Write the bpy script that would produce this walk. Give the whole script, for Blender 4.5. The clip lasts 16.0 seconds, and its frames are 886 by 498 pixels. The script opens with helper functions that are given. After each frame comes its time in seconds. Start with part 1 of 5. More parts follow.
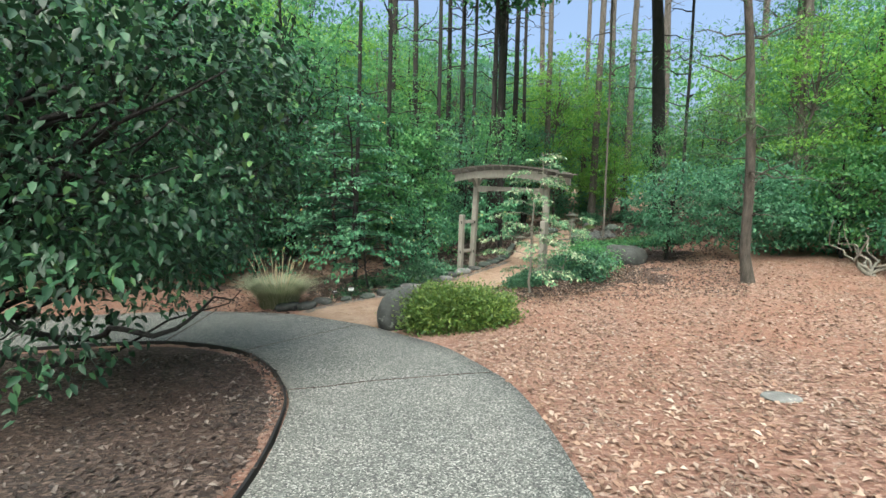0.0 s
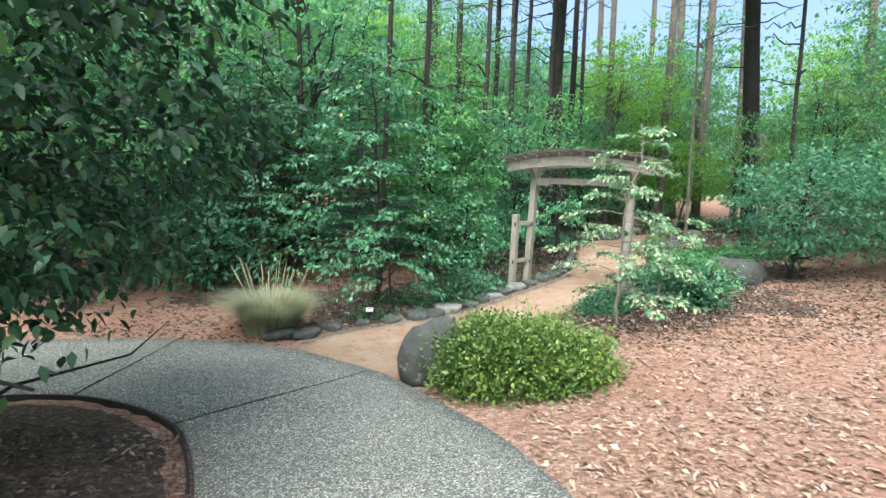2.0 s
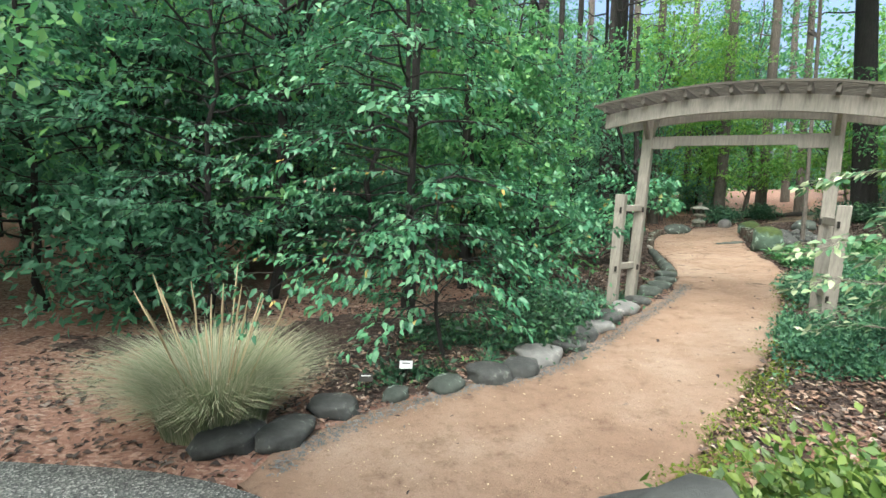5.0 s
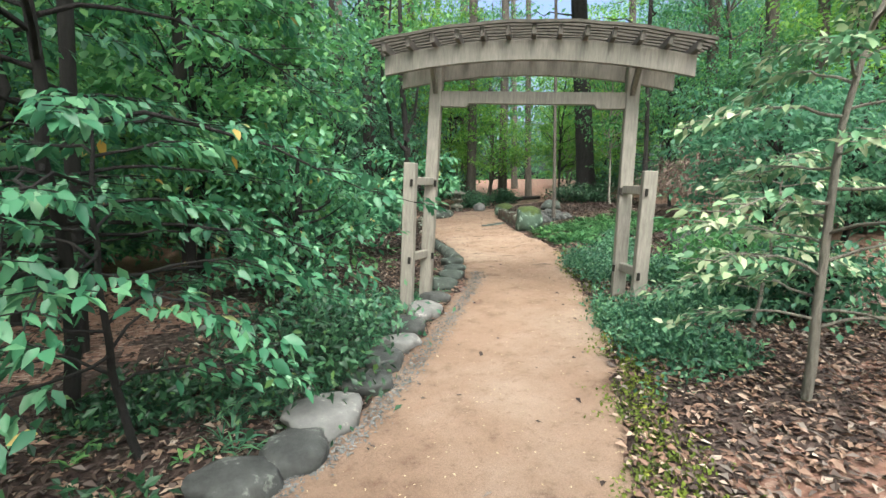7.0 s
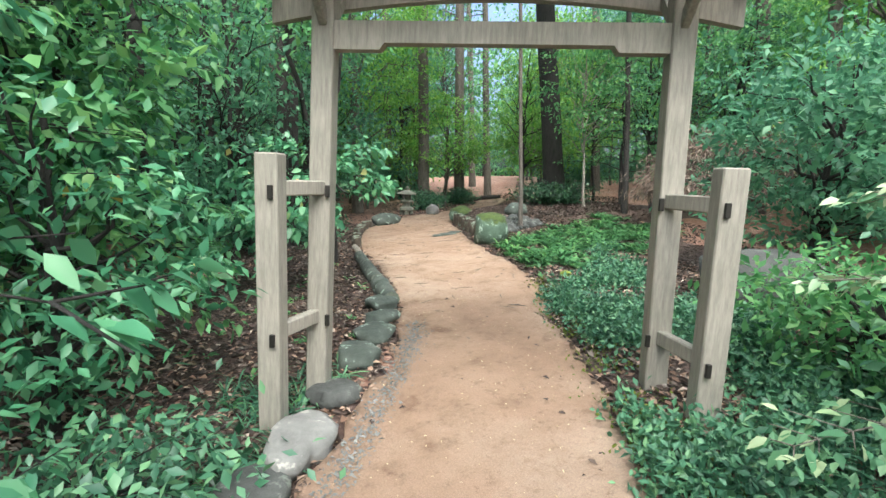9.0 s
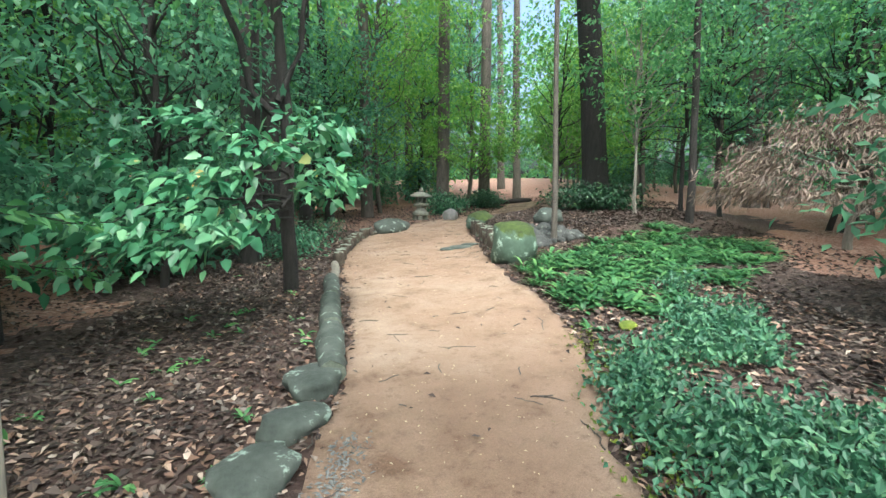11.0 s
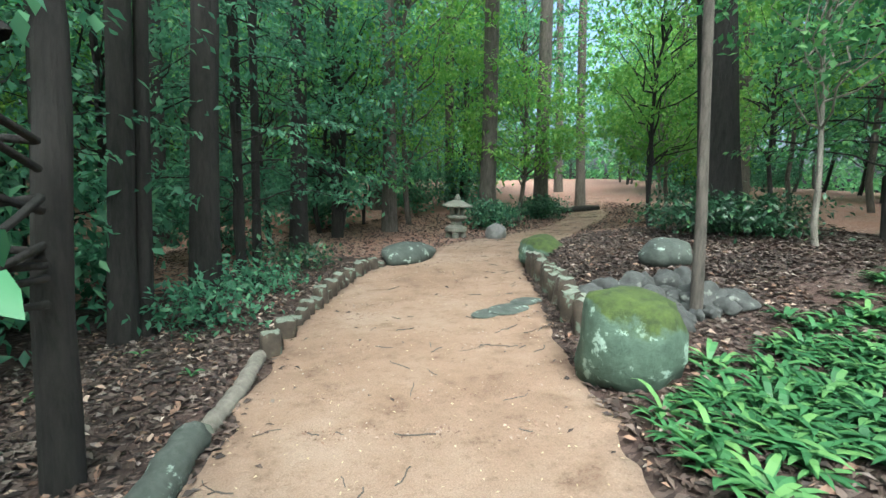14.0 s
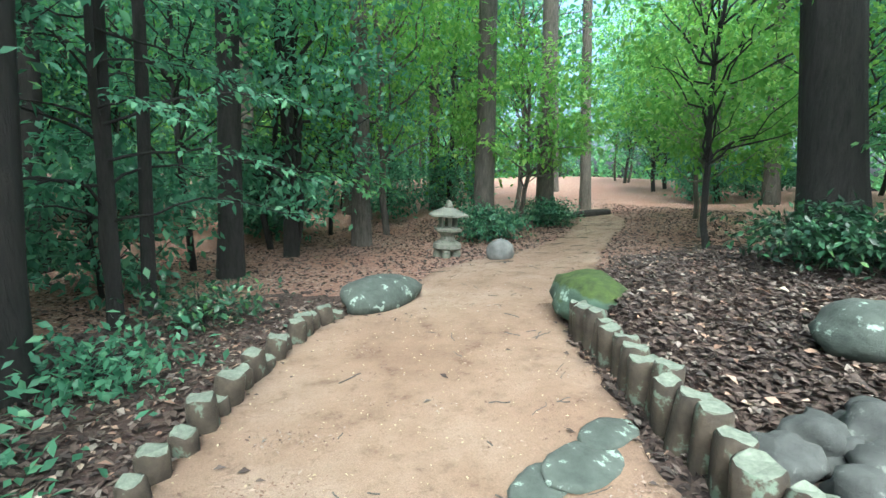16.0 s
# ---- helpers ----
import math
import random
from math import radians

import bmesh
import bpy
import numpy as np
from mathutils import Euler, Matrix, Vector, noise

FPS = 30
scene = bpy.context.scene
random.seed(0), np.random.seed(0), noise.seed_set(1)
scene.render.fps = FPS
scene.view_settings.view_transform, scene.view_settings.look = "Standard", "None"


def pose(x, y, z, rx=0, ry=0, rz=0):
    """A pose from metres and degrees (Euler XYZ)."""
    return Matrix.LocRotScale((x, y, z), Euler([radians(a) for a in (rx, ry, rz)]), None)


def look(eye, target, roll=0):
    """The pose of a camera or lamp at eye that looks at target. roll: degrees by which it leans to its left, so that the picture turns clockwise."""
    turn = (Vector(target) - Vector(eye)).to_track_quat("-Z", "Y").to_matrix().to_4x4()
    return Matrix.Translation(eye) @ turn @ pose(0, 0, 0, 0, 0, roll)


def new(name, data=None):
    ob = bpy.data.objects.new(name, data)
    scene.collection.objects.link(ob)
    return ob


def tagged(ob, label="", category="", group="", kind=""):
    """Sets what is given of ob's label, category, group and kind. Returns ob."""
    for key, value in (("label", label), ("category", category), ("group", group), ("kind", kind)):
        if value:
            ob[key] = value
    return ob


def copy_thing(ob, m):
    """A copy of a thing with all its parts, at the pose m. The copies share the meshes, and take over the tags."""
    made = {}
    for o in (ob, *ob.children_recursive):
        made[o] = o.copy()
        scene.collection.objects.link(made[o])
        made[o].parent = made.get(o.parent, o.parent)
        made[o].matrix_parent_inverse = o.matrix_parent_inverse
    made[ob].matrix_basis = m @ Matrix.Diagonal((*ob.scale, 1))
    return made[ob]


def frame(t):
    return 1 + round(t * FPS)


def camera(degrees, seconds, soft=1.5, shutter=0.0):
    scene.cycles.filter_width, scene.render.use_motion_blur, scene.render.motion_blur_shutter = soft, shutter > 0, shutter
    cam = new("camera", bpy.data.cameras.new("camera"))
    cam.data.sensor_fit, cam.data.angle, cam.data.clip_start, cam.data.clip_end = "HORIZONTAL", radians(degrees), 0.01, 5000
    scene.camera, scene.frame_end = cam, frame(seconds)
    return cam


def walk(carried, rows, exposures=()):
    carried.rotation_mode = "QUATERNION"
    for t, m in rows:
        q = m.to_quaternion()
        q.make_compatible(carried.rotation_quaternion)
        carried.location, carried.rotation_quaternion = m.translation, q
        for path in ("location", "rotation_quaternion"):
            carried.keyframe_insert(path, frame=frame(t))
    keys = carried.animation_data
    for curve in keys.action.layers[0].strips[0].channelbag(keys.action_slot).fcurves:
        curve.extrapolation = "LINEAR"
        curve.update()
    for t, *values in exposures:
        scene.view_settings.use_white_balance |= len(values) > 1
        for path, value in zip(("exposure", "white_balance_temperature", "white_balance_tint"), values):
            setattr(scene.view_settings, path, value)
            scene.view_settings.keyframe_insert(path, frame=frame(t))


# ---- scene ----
cam = camera(85.0, 16.0, soft=1.5)
PATH = [
    (0.0, pose(0.000, 0.000, 1.650, 81.90, -2.00, 0.30)),
    (0.5, pose(-0.022, 0.759, 1.573, 81.90, -2.10, 0.30)),
    (1.0, pose(-0.088, 1.452, 1.496, 82.00, -2.30, 1.10)),
    (1.5, pose(-0.077, 2.134, 1.430, 82.10, -2.40, 2.50)),
    (2.0, pose(-0.220, 2.827, 1.342, 82.10, -2.60, 4.90)),
    (2.5, pose(-0.352, 3.520, 1.276, 82.00, -2.60, 8.40)),
    (3.0, pose(-0.506, 4.191, 1.232, 81.90, -2.50, 12.00)),
    (5.5, pose(-1.507, 7.029, 0.770, 81.70, -2.00, -2.10)),
    (6.0, pose(-1.474, 7.557, 0.715, 81.60, -2.10, -11.30)),
    (6.5, pose(-1.463, 8.030, 0.660, 81.80, -2.20, -19.20)),
    (7.0, pose(-1.276, 8.514, 0.550, 81.90, -2.30, -23.70)),
    (7.5, pose(-0.990, 9.031, 0.528, 81.90, -2.00, -26.00)),
    (8.0, pose(-0.693, 9.581, 0.572, 81.80, -2.10, -27.80)),
    (8.5, pose(-0.319, 10.120, 0.616, 81.70, -2.10, -28.60)),
    (10.8, pose(1.261, 12.209, 0.556, 81.95, -2.37, -25.73)),
    (11.0, pose(1.399, 12.390, 0.546, 81.91, -2.35, -24.82)),
    (11.5, pose(1.675, 12.769, 0.573, 81.84, -2.49, -22.98)),
    (12.0, pose(1.957, 13.250, 0.601, 81.80, -2.61, -21.75)),
    (12.5, pose(2.223, 13.849, 0.606, 81.66, -2.73, -20.42)),
    (13.0, pose(2.505, 14.450, 0.625, 81.64, -2.60, -19.53)),
    (13.5, pose(2.734, 15.019, 0.649, 81.62, -2.52, -19.03)),
    (14.0, pose(3.010, 15.576, 0.647, 81.62, -2.41, -18.95)),
    (14.5, pose(3.210, 16.159, 0.670, 81.43, -2.54, -19.13)),
    (15.0, pose(3.389, 16.759, 0.691, 81.44, -2.61, -19.63)),
    (15.5, pose(3.573, 17.354, 0.699, 81.34, -2.43, -19.75)),
    (16.0, pose(3.735, 17.930, 0.697, 81.38, -2.42, -21.07)),
]
walk(cam, PATH, exposures=[(0, 1.65, 5850, -3), (3, 2.25, 5600, -2), (6, 1.95, 5900, 0), (8.5, 2.1, 5750, 1), (11, 2.25, 5600, -2), (13, 2.12, 5500, -4), (16, 2.68, 5250, -6)])

# ---- world and light: bright overcast sky ----
world = bpy.data.worlds.new("overcast_sky")
scene.world = world
world.use_nodes = True
wn = world.node_tree.nodes
wl = world.node_tree.links
sky = wn.new("ShaderNodeTexSky")
sky.sky_type = "NISHITA"
sky.sun_disc = False
sky.sun_elevation, sky.sun_rotation = radians(58), radians(200)
sky.air_density, sky.dust_density, sky.ozone_density = 0.55, 9.0, 0.0
wn["Background"].inputs["Strength"].default_value = 0.15
wl.new(sky.outputs["Color"], wn["Background"].inputs["Color"])
sun_data = bpy.data.lights.new("sun", "SUN")
sun_data.energy, sun_data.angle, sun_data.color = 0.12, radians(60), (1.0, 0.96, 0.9)
sun = new("sun", sun_data)
sun.matrix_world = look((0, 0, 40), (6.0, 16.0, 0))


# ---- ground shape ----
LINE = [(0, -9, .5), (0, -3, .3), (0, 0, .1), (-.1, 2, -.14), (-.5, 4.2, -.40), (-1.2, 6, -.68), (-1.5, 7, -.84), (-1.47, 8, -.96),
        (-.7, 9.6, -.98), (.3, 11, -.92), (1.13, 12, -.83), (2, 13.3, -.74), (3, 15.6, -.68), (3.7, 17.9, -.64), (4.9, 20.5, -.62),
        (6, 22.5, -.57), (7.6, 24.3, -.5), (10, 26.5, -.4), (13, 30, -.2), (17, 38, .2), (26, 60, .8)]
SAND_L = [(-2.85, 9.03), (-2.6, 9.75), (-1.75, 10.6), (-1.05, 10.97), (-.55, 11.42), (.15, 12.3), (.55, 12.78), (1.15, 13.55), (1.62, 14.2),
          (1.95, 14.9), (2.12, 15.4), (2.45, 16.4), (2.75, 18.0), (3.1, 19.6), (3.75, 21.3), (4.3, 22.2), (5.35, 23.2), (6.2, 24.1),
          (7.4, 24.7), (9.0, 25.6), (11.4, 28.2), (12.8, 31.0)]
SAND_R = [(-1.16, 8.0), (-.65, 8.7), (-.1, 9.4), (.37, 9.92), (.8, 10.5), (1.6, 11.5), (2.05, 12.1), (2.55, 13.0), (3.0, 13.8), (3.4, 14.4),
          (3.75, 15.0), (4.2, 16.0), (4.6, 17.4), (5.15, 18.9), (5.65, 20.0), (6.0, 20.9), (6.55, 21.7), (7.4, 22.5), (8.5, 23.7),
          (10.0, 25.2), (12.3, 27.5), (14.0, 30.6)]
CON_L = [(-1.05, -8), (-1.08, -3), (-1.1, 0), (-1.13, 1.6), (-1.16, 2.7), (-1.22, 3.35), (-1.42, 4.35), (-1.73, 5.1), (-2.1, 5.75), (-2.7, 6.5),
         (-3.45, 6.92), (-4.3, 7.05), (-5.4, 6.75), (-6.8, 6.1), (-9.5, 4.8), (-14, 2.5)]
CON_R = [(.95, -8), (.95, -3), (.95, 0), (.95, 1.6), (.93, 2.6), (.88, 3.7), (.75, 4.6), (.57, 5.15), (.1, 6.25), (-.35, 6.95), (-1.1, 7.98),
         (-1.6, 8.4), (-2.75, 9.0), (-3.95, 9.12), (-5.5, 8.88), (-8.6, 7.6), (-13, 5.2)]


def spline(points, step=0.12):
    """A smooth line through the points."""
    p = np.array(points, float)
    q = np.vstack([2 * p[0] - p[1], p, 2 * p[-1] - p[-2]])
    out = []
    for i in range(1, len(q) - 2):
        n = max(2, int(np.linalg.norm(q[i + 1] - q[i]) / step))
        for k in range(n):
            t = k / n
            out.append(0.5 * (2 * q[i] + (q[i + 1] - q[i - 1]) * t + (2 * q[i - 1] - 5 * q[i] + 4 * q[i + 1] - q[i + 2]) * t * t
                              + (3 * q[i] - q[i - 1] - 3 * q[i + 1] + q[i + 2]) * t ** 3))
    out.append(q[-2])
    return np.array(out)


def resample(p, n):
    d = np.r_[0, np.cumsum(np.linalg.norm(np.diff(p, axis=0), axis=1))]
    s = np.linspace(0, d[-1], n)
    return np.stack([np.interp(s, d, p[:, k]) for k in range(p.shape[1])], 1)


WALK = resample(spline(LINE, 0.3), 190)
TAN = np.gradient(WALK[:, :2], axis=0)
TAN /= np.linalg.norm(TAN, axis=1)[:, None]
NOR = np.stack([TAN[:, 1], -TAN[:, 0]], 1)
EDGE_R = resample(spline(SAND_R, 0.3), 120)
EDGE_N = np.gradient(EDGE_R, axis=0)
EDGE_N = np.stack([EDGE_N[:, 1], -EDGE_N[:, 0]], 1) / np.linalg.norm(EDGE_N, axis=1)[:, None]


def ground_z(x, y, mound=True):
    """Height of the ground: it falls from the start to the gate, is higher on the right, with a bank before the big tree."""
    x, y = np.atleast_1d(np.asarray(x, float)), np.atleast_1d(np.asarray(y, float))
    out = np.empty(len(x))
    for a in range(0, len(x), 20000):
        xs, ys = x[a:a + 20000], y[a:a + 20000]
        dx, dy = xs[:, None] - WALK[None, :, 0], ys[:, None] - WALK[None, :, 1]
        w = 1 / (dx * dx + dy * dy + .6) ** 2
        lat = dx * NOR[None, :, 0] + dy * NOR[None, :, 1]
        h = 6 * np.tanh(lat / 6) * np.where(lat > 0, .03 + .07 * np.clip((WALK[None, :, 1] - 6) / 3, 0, 1), .075)
        z = ((WALK[None, :, 2] + h) * w).sum(1) / w.sum(1)
        if mound:
            ex, ey = xs[:, None] - EDGE_R[None, :, 0], ys[:, None] - EDGE_R[None, :, 1]
            k = np.argmin(ex * ex + ey * ey, axis=1)
            i = np.arange(len(xs))
            side = ex[i, k] * EDGE_N[k, 0] + ey[i, k] * EDGE_N[k, 1]
            s = np.clip((side - .08) / .3, 0, 1)
            s = s * s * (3 - 2 * s)
            b = np.exp(-(((xs - 8.2) / 3.0) ** 2 + ((ys - 20.2) / 2.3) ** 2) ** 2)
            z = z + .26 * s * b + .05 * s * np.clip((ys - 9) / 2, 0, 1) * np.clip((30 - ys) / 3, 0, 1)
        out[a:a + 20000] = z
    return out


def gz(x, y):
    return float(ground_z(x, y)[0])


# ---- materials ----
def material(name, rough=0.9):
    m = bpy.data.materials.new(name)
    m.use_nodes = True
    m.node_tree.nodes["Principled BSDF"].inputs["Roughness"].default_value = rough
    return m, m.node_tree.nodes, m.node_tree.links, m.node_tree.nodes["Principled BSDF"]


def ramp(nodes, links, source, stops):
    r = nodes.new("ShaderNodeValToRGB")
    e = r.color_ramp.elements
    e[0].position, e[0].color = stops[0][0], (*stops[0][1], 1)
    e[1].position, e[1].color = stops[-1][0], (*stops[-1][1], 1)
    for p, c in stops[1:-1]:
        k = e.new(p)
        k.color = (*c, 1)
    links.new(source, r.inputs["Fac"])
    return r.outputs["Color"]


def tex_noise(nodes, links, scale, detail=6, rough=0.6, stretch=None):
    co = nodes.new("ShaderNodeTexCoord")
    src = co.outputs["Object"]
    if stretch:
        mp = nodes.new("ShaderNodeMapping")
        mp.inputs["Scale"].default_value = stretch
        links.new(src, mp.inputs["Vector"])
        src = mp.outputs["Vector"]
    n = nodes.new("ShaderNodeTexNoise")
    n.inputs["Scale"].default_value, n.inputs["Detail"].default_value, n.inputs["Roughness"].default_value = scale, detail, rough
    links.new(src, n.inputs["Vector"])
    return n.outputs["Fac"]


def tex_cells(nodes, links, scale, out="Color", feature="F1", stretch=None):
    co = nodes.new("ShaderNodeTexCoord")
    src = co.outputs["Object"]
    if stretch:
        mp = nodes.new("ShaderNodeMapping")
        mp.inputs["Scale"].default_value = stretch
        links.new(src, mp.inputs["Vector"])
        src = mp.outputs["Vector"]
    v = nodes.new("ShaderNodeTexVoronoi")
    v.feature = feature
    v.inputs["Scale"].default_value = scale
    links.new(src, v.inputs["Vector"])
    return v.outputs[out]


def mix(nodes, links, fac, a, b, mode="MIX"):
    m = nodes.new("ShaderNodeMix")
    m.data_type, m.blend_type = "RGBA", mode
    if isinstance(fac, (int, float)):
        m.inputs["Factor"].default_value = fac
    else:
        links.new(fac, m.inputs["Factor"])
    for k, v in (("A", a), ("B", b)):
        s = [i for i in m.inputs if i.name == k and i.type == "RGBA"][0]
        if isinstance(v, tuple):
            s.default_value = (*v, 1)
        else:
            links.new(v, s)
    return [o for o in m.outputs if o.type == "RGBA"][0]


def bump(nodes, links, bsdf, height, strength, distance=0.02):
    b = nodes.new("ShaderNodeBump")
    b.inputs["Strength"].default_value, b.inputs["Distance"].default_value = strength, distance
    links.new(height, b.inputs["Height"])
    links.new(b.outputs["Normal"], bsdf.inputs["Normal"])


def sep_value(nodes, links, color):
    s = nodes.new("ShaderNodeSeparateColor")
    links.new(color, s.inputs["Color"])
    return s.outputs["Red"]


def litter_material(name, stops, patch, scale=26):
    """Fallen leaves and needles: small irregular flecks over a fibrous mat."""
    m, n, l, b = material(name, 0.95)
    cell = sep_value(n, l, tex_cells(n, l, scale, stretch=(1, 1.7, 1)))
    flecks = ramp(n, l, cell, stops)
    fibre = tex_noise(n, l, 55, 8, .75, stretch=(1, .35, 1))
    f = ramp(n, l, fibre, [(.3, (.35, .33, .32)), (.7, (1.25, 1.2, 1.15))])
    c = mix(n, l, .75, flecks, f, "MULTIPLY")
    big = ramp(n, l, tex_noise(n, l, .7, 4, .6), [(.38, (0, 0, 0)), (.62, (1, 1, 1))])
    c = mix(n, l, sep_value(n, l, big), c, mix(n, l, .65, c, patch))
    l.new(c, b.inputs["Base Color"])
    bump(n, l, b, fibre, .9, .03)
    return m


M_STRAW = litter_material("pine_straw_and_leaves", [(0, (.12, .066, .048)), (.3, (.22, .125, .092)), (.6, (.30, .185, .14)), (.85, (.38, .265, .21)), (1, (.46, .37, .31))], (.24, .12, .08))
# brown of leaf mould with the trees' shade put into its colour
M_SHADED_MOULD = litter_material("brown_leaf_mould_with_shade", [(0, (.018, .013, .011)), (.35, (.042, .027, .021)), (.7, (.08, .055, .045)), (.92, (.14, .108, .092)), (1, (.21, .175, .155))], (.055, .028, .02))
M_BED = litter_material("dark_bark_mulch", [(0, (.02, .015, .013)), (.4, (.052, .036, .03)), (.75, (.10, .07, .056)), (1, (.2, .15, .12))], (.055, .03, .02))

M_SAND, n, l, b = material("compacted_orange_sand", 0.97)
c = ramp(n, l, tex_noise(n, l, .9, 6, .6), [(.3, (.225, .148, .10)), (.5, (.275, .192, .135)), (.7, (.33, .25, .188))])
c = mix(n, l, .5, c, ramp(n, l, tex_noise(n, l, 140, 4, .7), [(.3, (.45, .42, .4)), (.7, (1.35, 1.3, 1.25))]), "MULTIPLY")
damp = ramp(n, l, tex_noise(n, l, 3.2, 7, .7), [(.32, (.55, .47, .40)), (.43, (.9, .88, .86)), (.52, (1, 1, 1)), (.7, (1.12, 1.12, 1.14))])
c = mix(n, l, .85, c, damp, "MULTIPLY")
c = mix(n, l, .6, c, ramp(n, l, tex_noise(n, l, 11, 8, .8), [(.34, (.45, .38, .33)), (.46, (1, 1, 1))]), "MULTIPLY")
l.new(c, b.inputs["Base Color"])
bump(n, l, b, tex_noise(n, l, 16, 9, .75), .95, .04)

M_CONCRETE, n, l, b = material("exposed_aggregate_concrete", 0.85)
peb = sep_value(n, l, tex_cells(n, l, 95))
c = ramp(n, l, peb, [(0, (.04, .043, .042)), (.45, (.11, .115, .11)), (.8, (.21, .213, .2)), (1, (.45, .445, .42))])
c = mix(n, l, .8, c, ramp(n, l, tex_noise(n, l, .8, 5, .6), [(.3, (.72, .75, .72)), (.7, (1.15, 1.13, 1.08))]), "MULTIPLY")
l.new(c, b.inputs["Base Color"])
bump(n, l, b, tex_cells(n, l, 95, "Distance"), .8, .008)

M_WOOD, n, l, b = material("weathered_grey_timber", 0.85)
grain = tex_noise(n, l, 9, 8, .7, stretch=(6, 6, .7))
c = ramp(n, l, grain, [(.25, (.15, .14, .122)), (.55, (.25, .235, .205)), (.8, (.33, .31, .275))])
c = mix(n, l, .6, c, ramp(n, l, tex_noise(n, l, 1.7, 4, .6), [(.35, (.7, .72, .66)), (.65, (1.1, 1.08, 1.05))]), "MULTIPLY")
l.new(c, b.inputs["Base Color"])
bump(n, l, b, grain, .35, .008)

M_DARKWOOD, n, l, b = material("dark_weathered_roof_battens", 0.9)
l.new(ramp(n, l, tex_noise(n, l, 12, 6, .7, stretch=(1, 1, 5)), [(.3, (.03, .028, .022)), (.7, (.10, .092, .074))]), b.inputs["Base Color"])

M_RAFTER, n, l, b = material("brown_grey_rafter_timber", 0.9)
l.new(ramp(n, l, tex_noise(n, l, 10, 6, .7, stretch=(5, .6, 5)), [(.3, (.06, .055, .046)), (.7, (.15, .138, .118))]), b.inputs["Base Color"])

M_METAL, n, l, b = material("dark_bolt_metal", 0.6)
b.inputs["Base Color"].default_value = (.03, .028, .025, 1)
b.inputs["Metallic"].default_value = .7


def bark_material(name, dark, light, scale=7):
    m, n, l, b = material(name, 0.95)
    v = tex_noise(n, l, scale, 9, .75, stretch=(3.2, 3.2, .55))
    c = ramp(n, l, v, [(.3, dark), (.7, light)])
    c = mix(n, l, .5, c, ramp(n, l, tex_noise(n, l, 1.1, 4, .6), [(.35, (.7, .75, .68)), (.7, (1.2, 1.15, 1.1))]), "MULTIPLY")
    l.new(c, b.inputs["Base Color"])
    bump(n, l, b, v, 1.0, .05)
    return m


M_BARK = bark_material("brown_pine_bark", (.035, .031, .027), (.15, .13, .112))
M_BARK_DARK = bark_material("near_black_bark", (.008, .0075, .007), (.036, .032, .029))
M_BARK_GREY = bark_material("grey_smooth_bark", (.11, .10, .085), (.30, .28, .24), 4)


def leaf_material(name, stops, gloss=0.45, through_light=0.3):
    m, n, l, b = material(name, gloss)
    g = n.new("ShaderNodeNewGeometry")
    c = ramp(n, l, g.outputs["Random Per Island"], stops)
    big = ramp(n, l, tex_noise(n, l, 1.3, 3, .5), [(.3, (.75, .8, .8)), (.7, (1.25, 1.2, 1.1))])
    c = mix(n, l, .7, c, big, "MULTIPLY")
    l.new(c, b.inputs["Base Color"])
    t = n.new("ShaderNodeBsdfTranslucent")
    l.new(c, t.inputs["Color"])
    mx = n.new("ShaderNodeMixShader")
    mx.inputs["Fac"].default_value = through_light
    l.new(b.outputs["BSDF"], mx.inputs[1])
    l.new(t.outputs["BSDF"], mx.inputs[2])
    l.new(mx.outputs["Shader"], n["Material Output"].inputs["Surface"])
    return m


# evergreen's dark green, lowered further to include shadow under the leaf sprays
M_LEAF_DARK = leaf_material("glossy_dark_evergreen_leaves", [(0, (0.012, 0.036, 0.018)), (.6, (0.026, 0.075, 0.035)), (.9, (0.055, 0.14, 0.062)), (1, (0.10, 0.19, 0.055))], .42, .2)
M_LEAF_MID = leaf_material("mid_green_leaves", [(0, (0.068, 0.187, 0.070)), (.6, (0.120, 0.310, 0.120)), (1, (0.216, 0.415, 0.141))], .5, 0.55)
M_LEAF_BLUE = leaf_material("cool_green_leaves", [(0, (0.058, 0.161, 0.094)), (.6, (0.102, 0.257, 0.156)), (1, (0.173, 0.365, 0.200))], .5, 0.55)
M_LEAF_LIGHT = leaf_material("fresh_yellow_green_leaves", [(0, (0.108, 0.254, 0.044)), (.6, (0.179, 0.371, 0.074)), (1, (0.286, 0.472, 0.090))], .55, 0.55)
M_LEAF_BROAD = leaf_material("broad_bright_green_leaves", [(0, (0.036, 0.135, 0.07)), (.5, (0.078, 0.235, 0.12)), (.985, (0.155, 0.34, 0.17)), (1, (0.606, 0.358, 0.075))], .42, .35)
M_LEAF_CREAM = leaf_material("cream_variegated_leaves", [(0, (.07, .19, .09)), (.5, (.14, .29, .15)), (.68, (.27, .38, .20)), (.85, (.38, .46, .28)), (1, (.50, .55, .38))], .5, .3)
M_LEAF_RED = leaf_material("purple_brown_maple_leaves", [(0, (0.085, 0.062, 0.052)), (.6, (0.150, 0.112, 0.092)), (1, (0.22, 0.175, 0.135))], .7, .25)
M_LEAF_BUSH = leaf_material("yellow_green_small_leaves", [(0, (0.04, 0.09, 0.02)), (.5, (0.095, 0.17, 0.033)), (1, (0.20, 0.265, 0.055))], .5, .3)
M_LEAF_COVER = leaf_material("dark_ground_cover_leaves", [(0, (0.03, 0.095, 0.055)), (.6, (0.065, 0.175, 0.10)), (1, (0.14, 0.28, 0.14))], .5, .3)
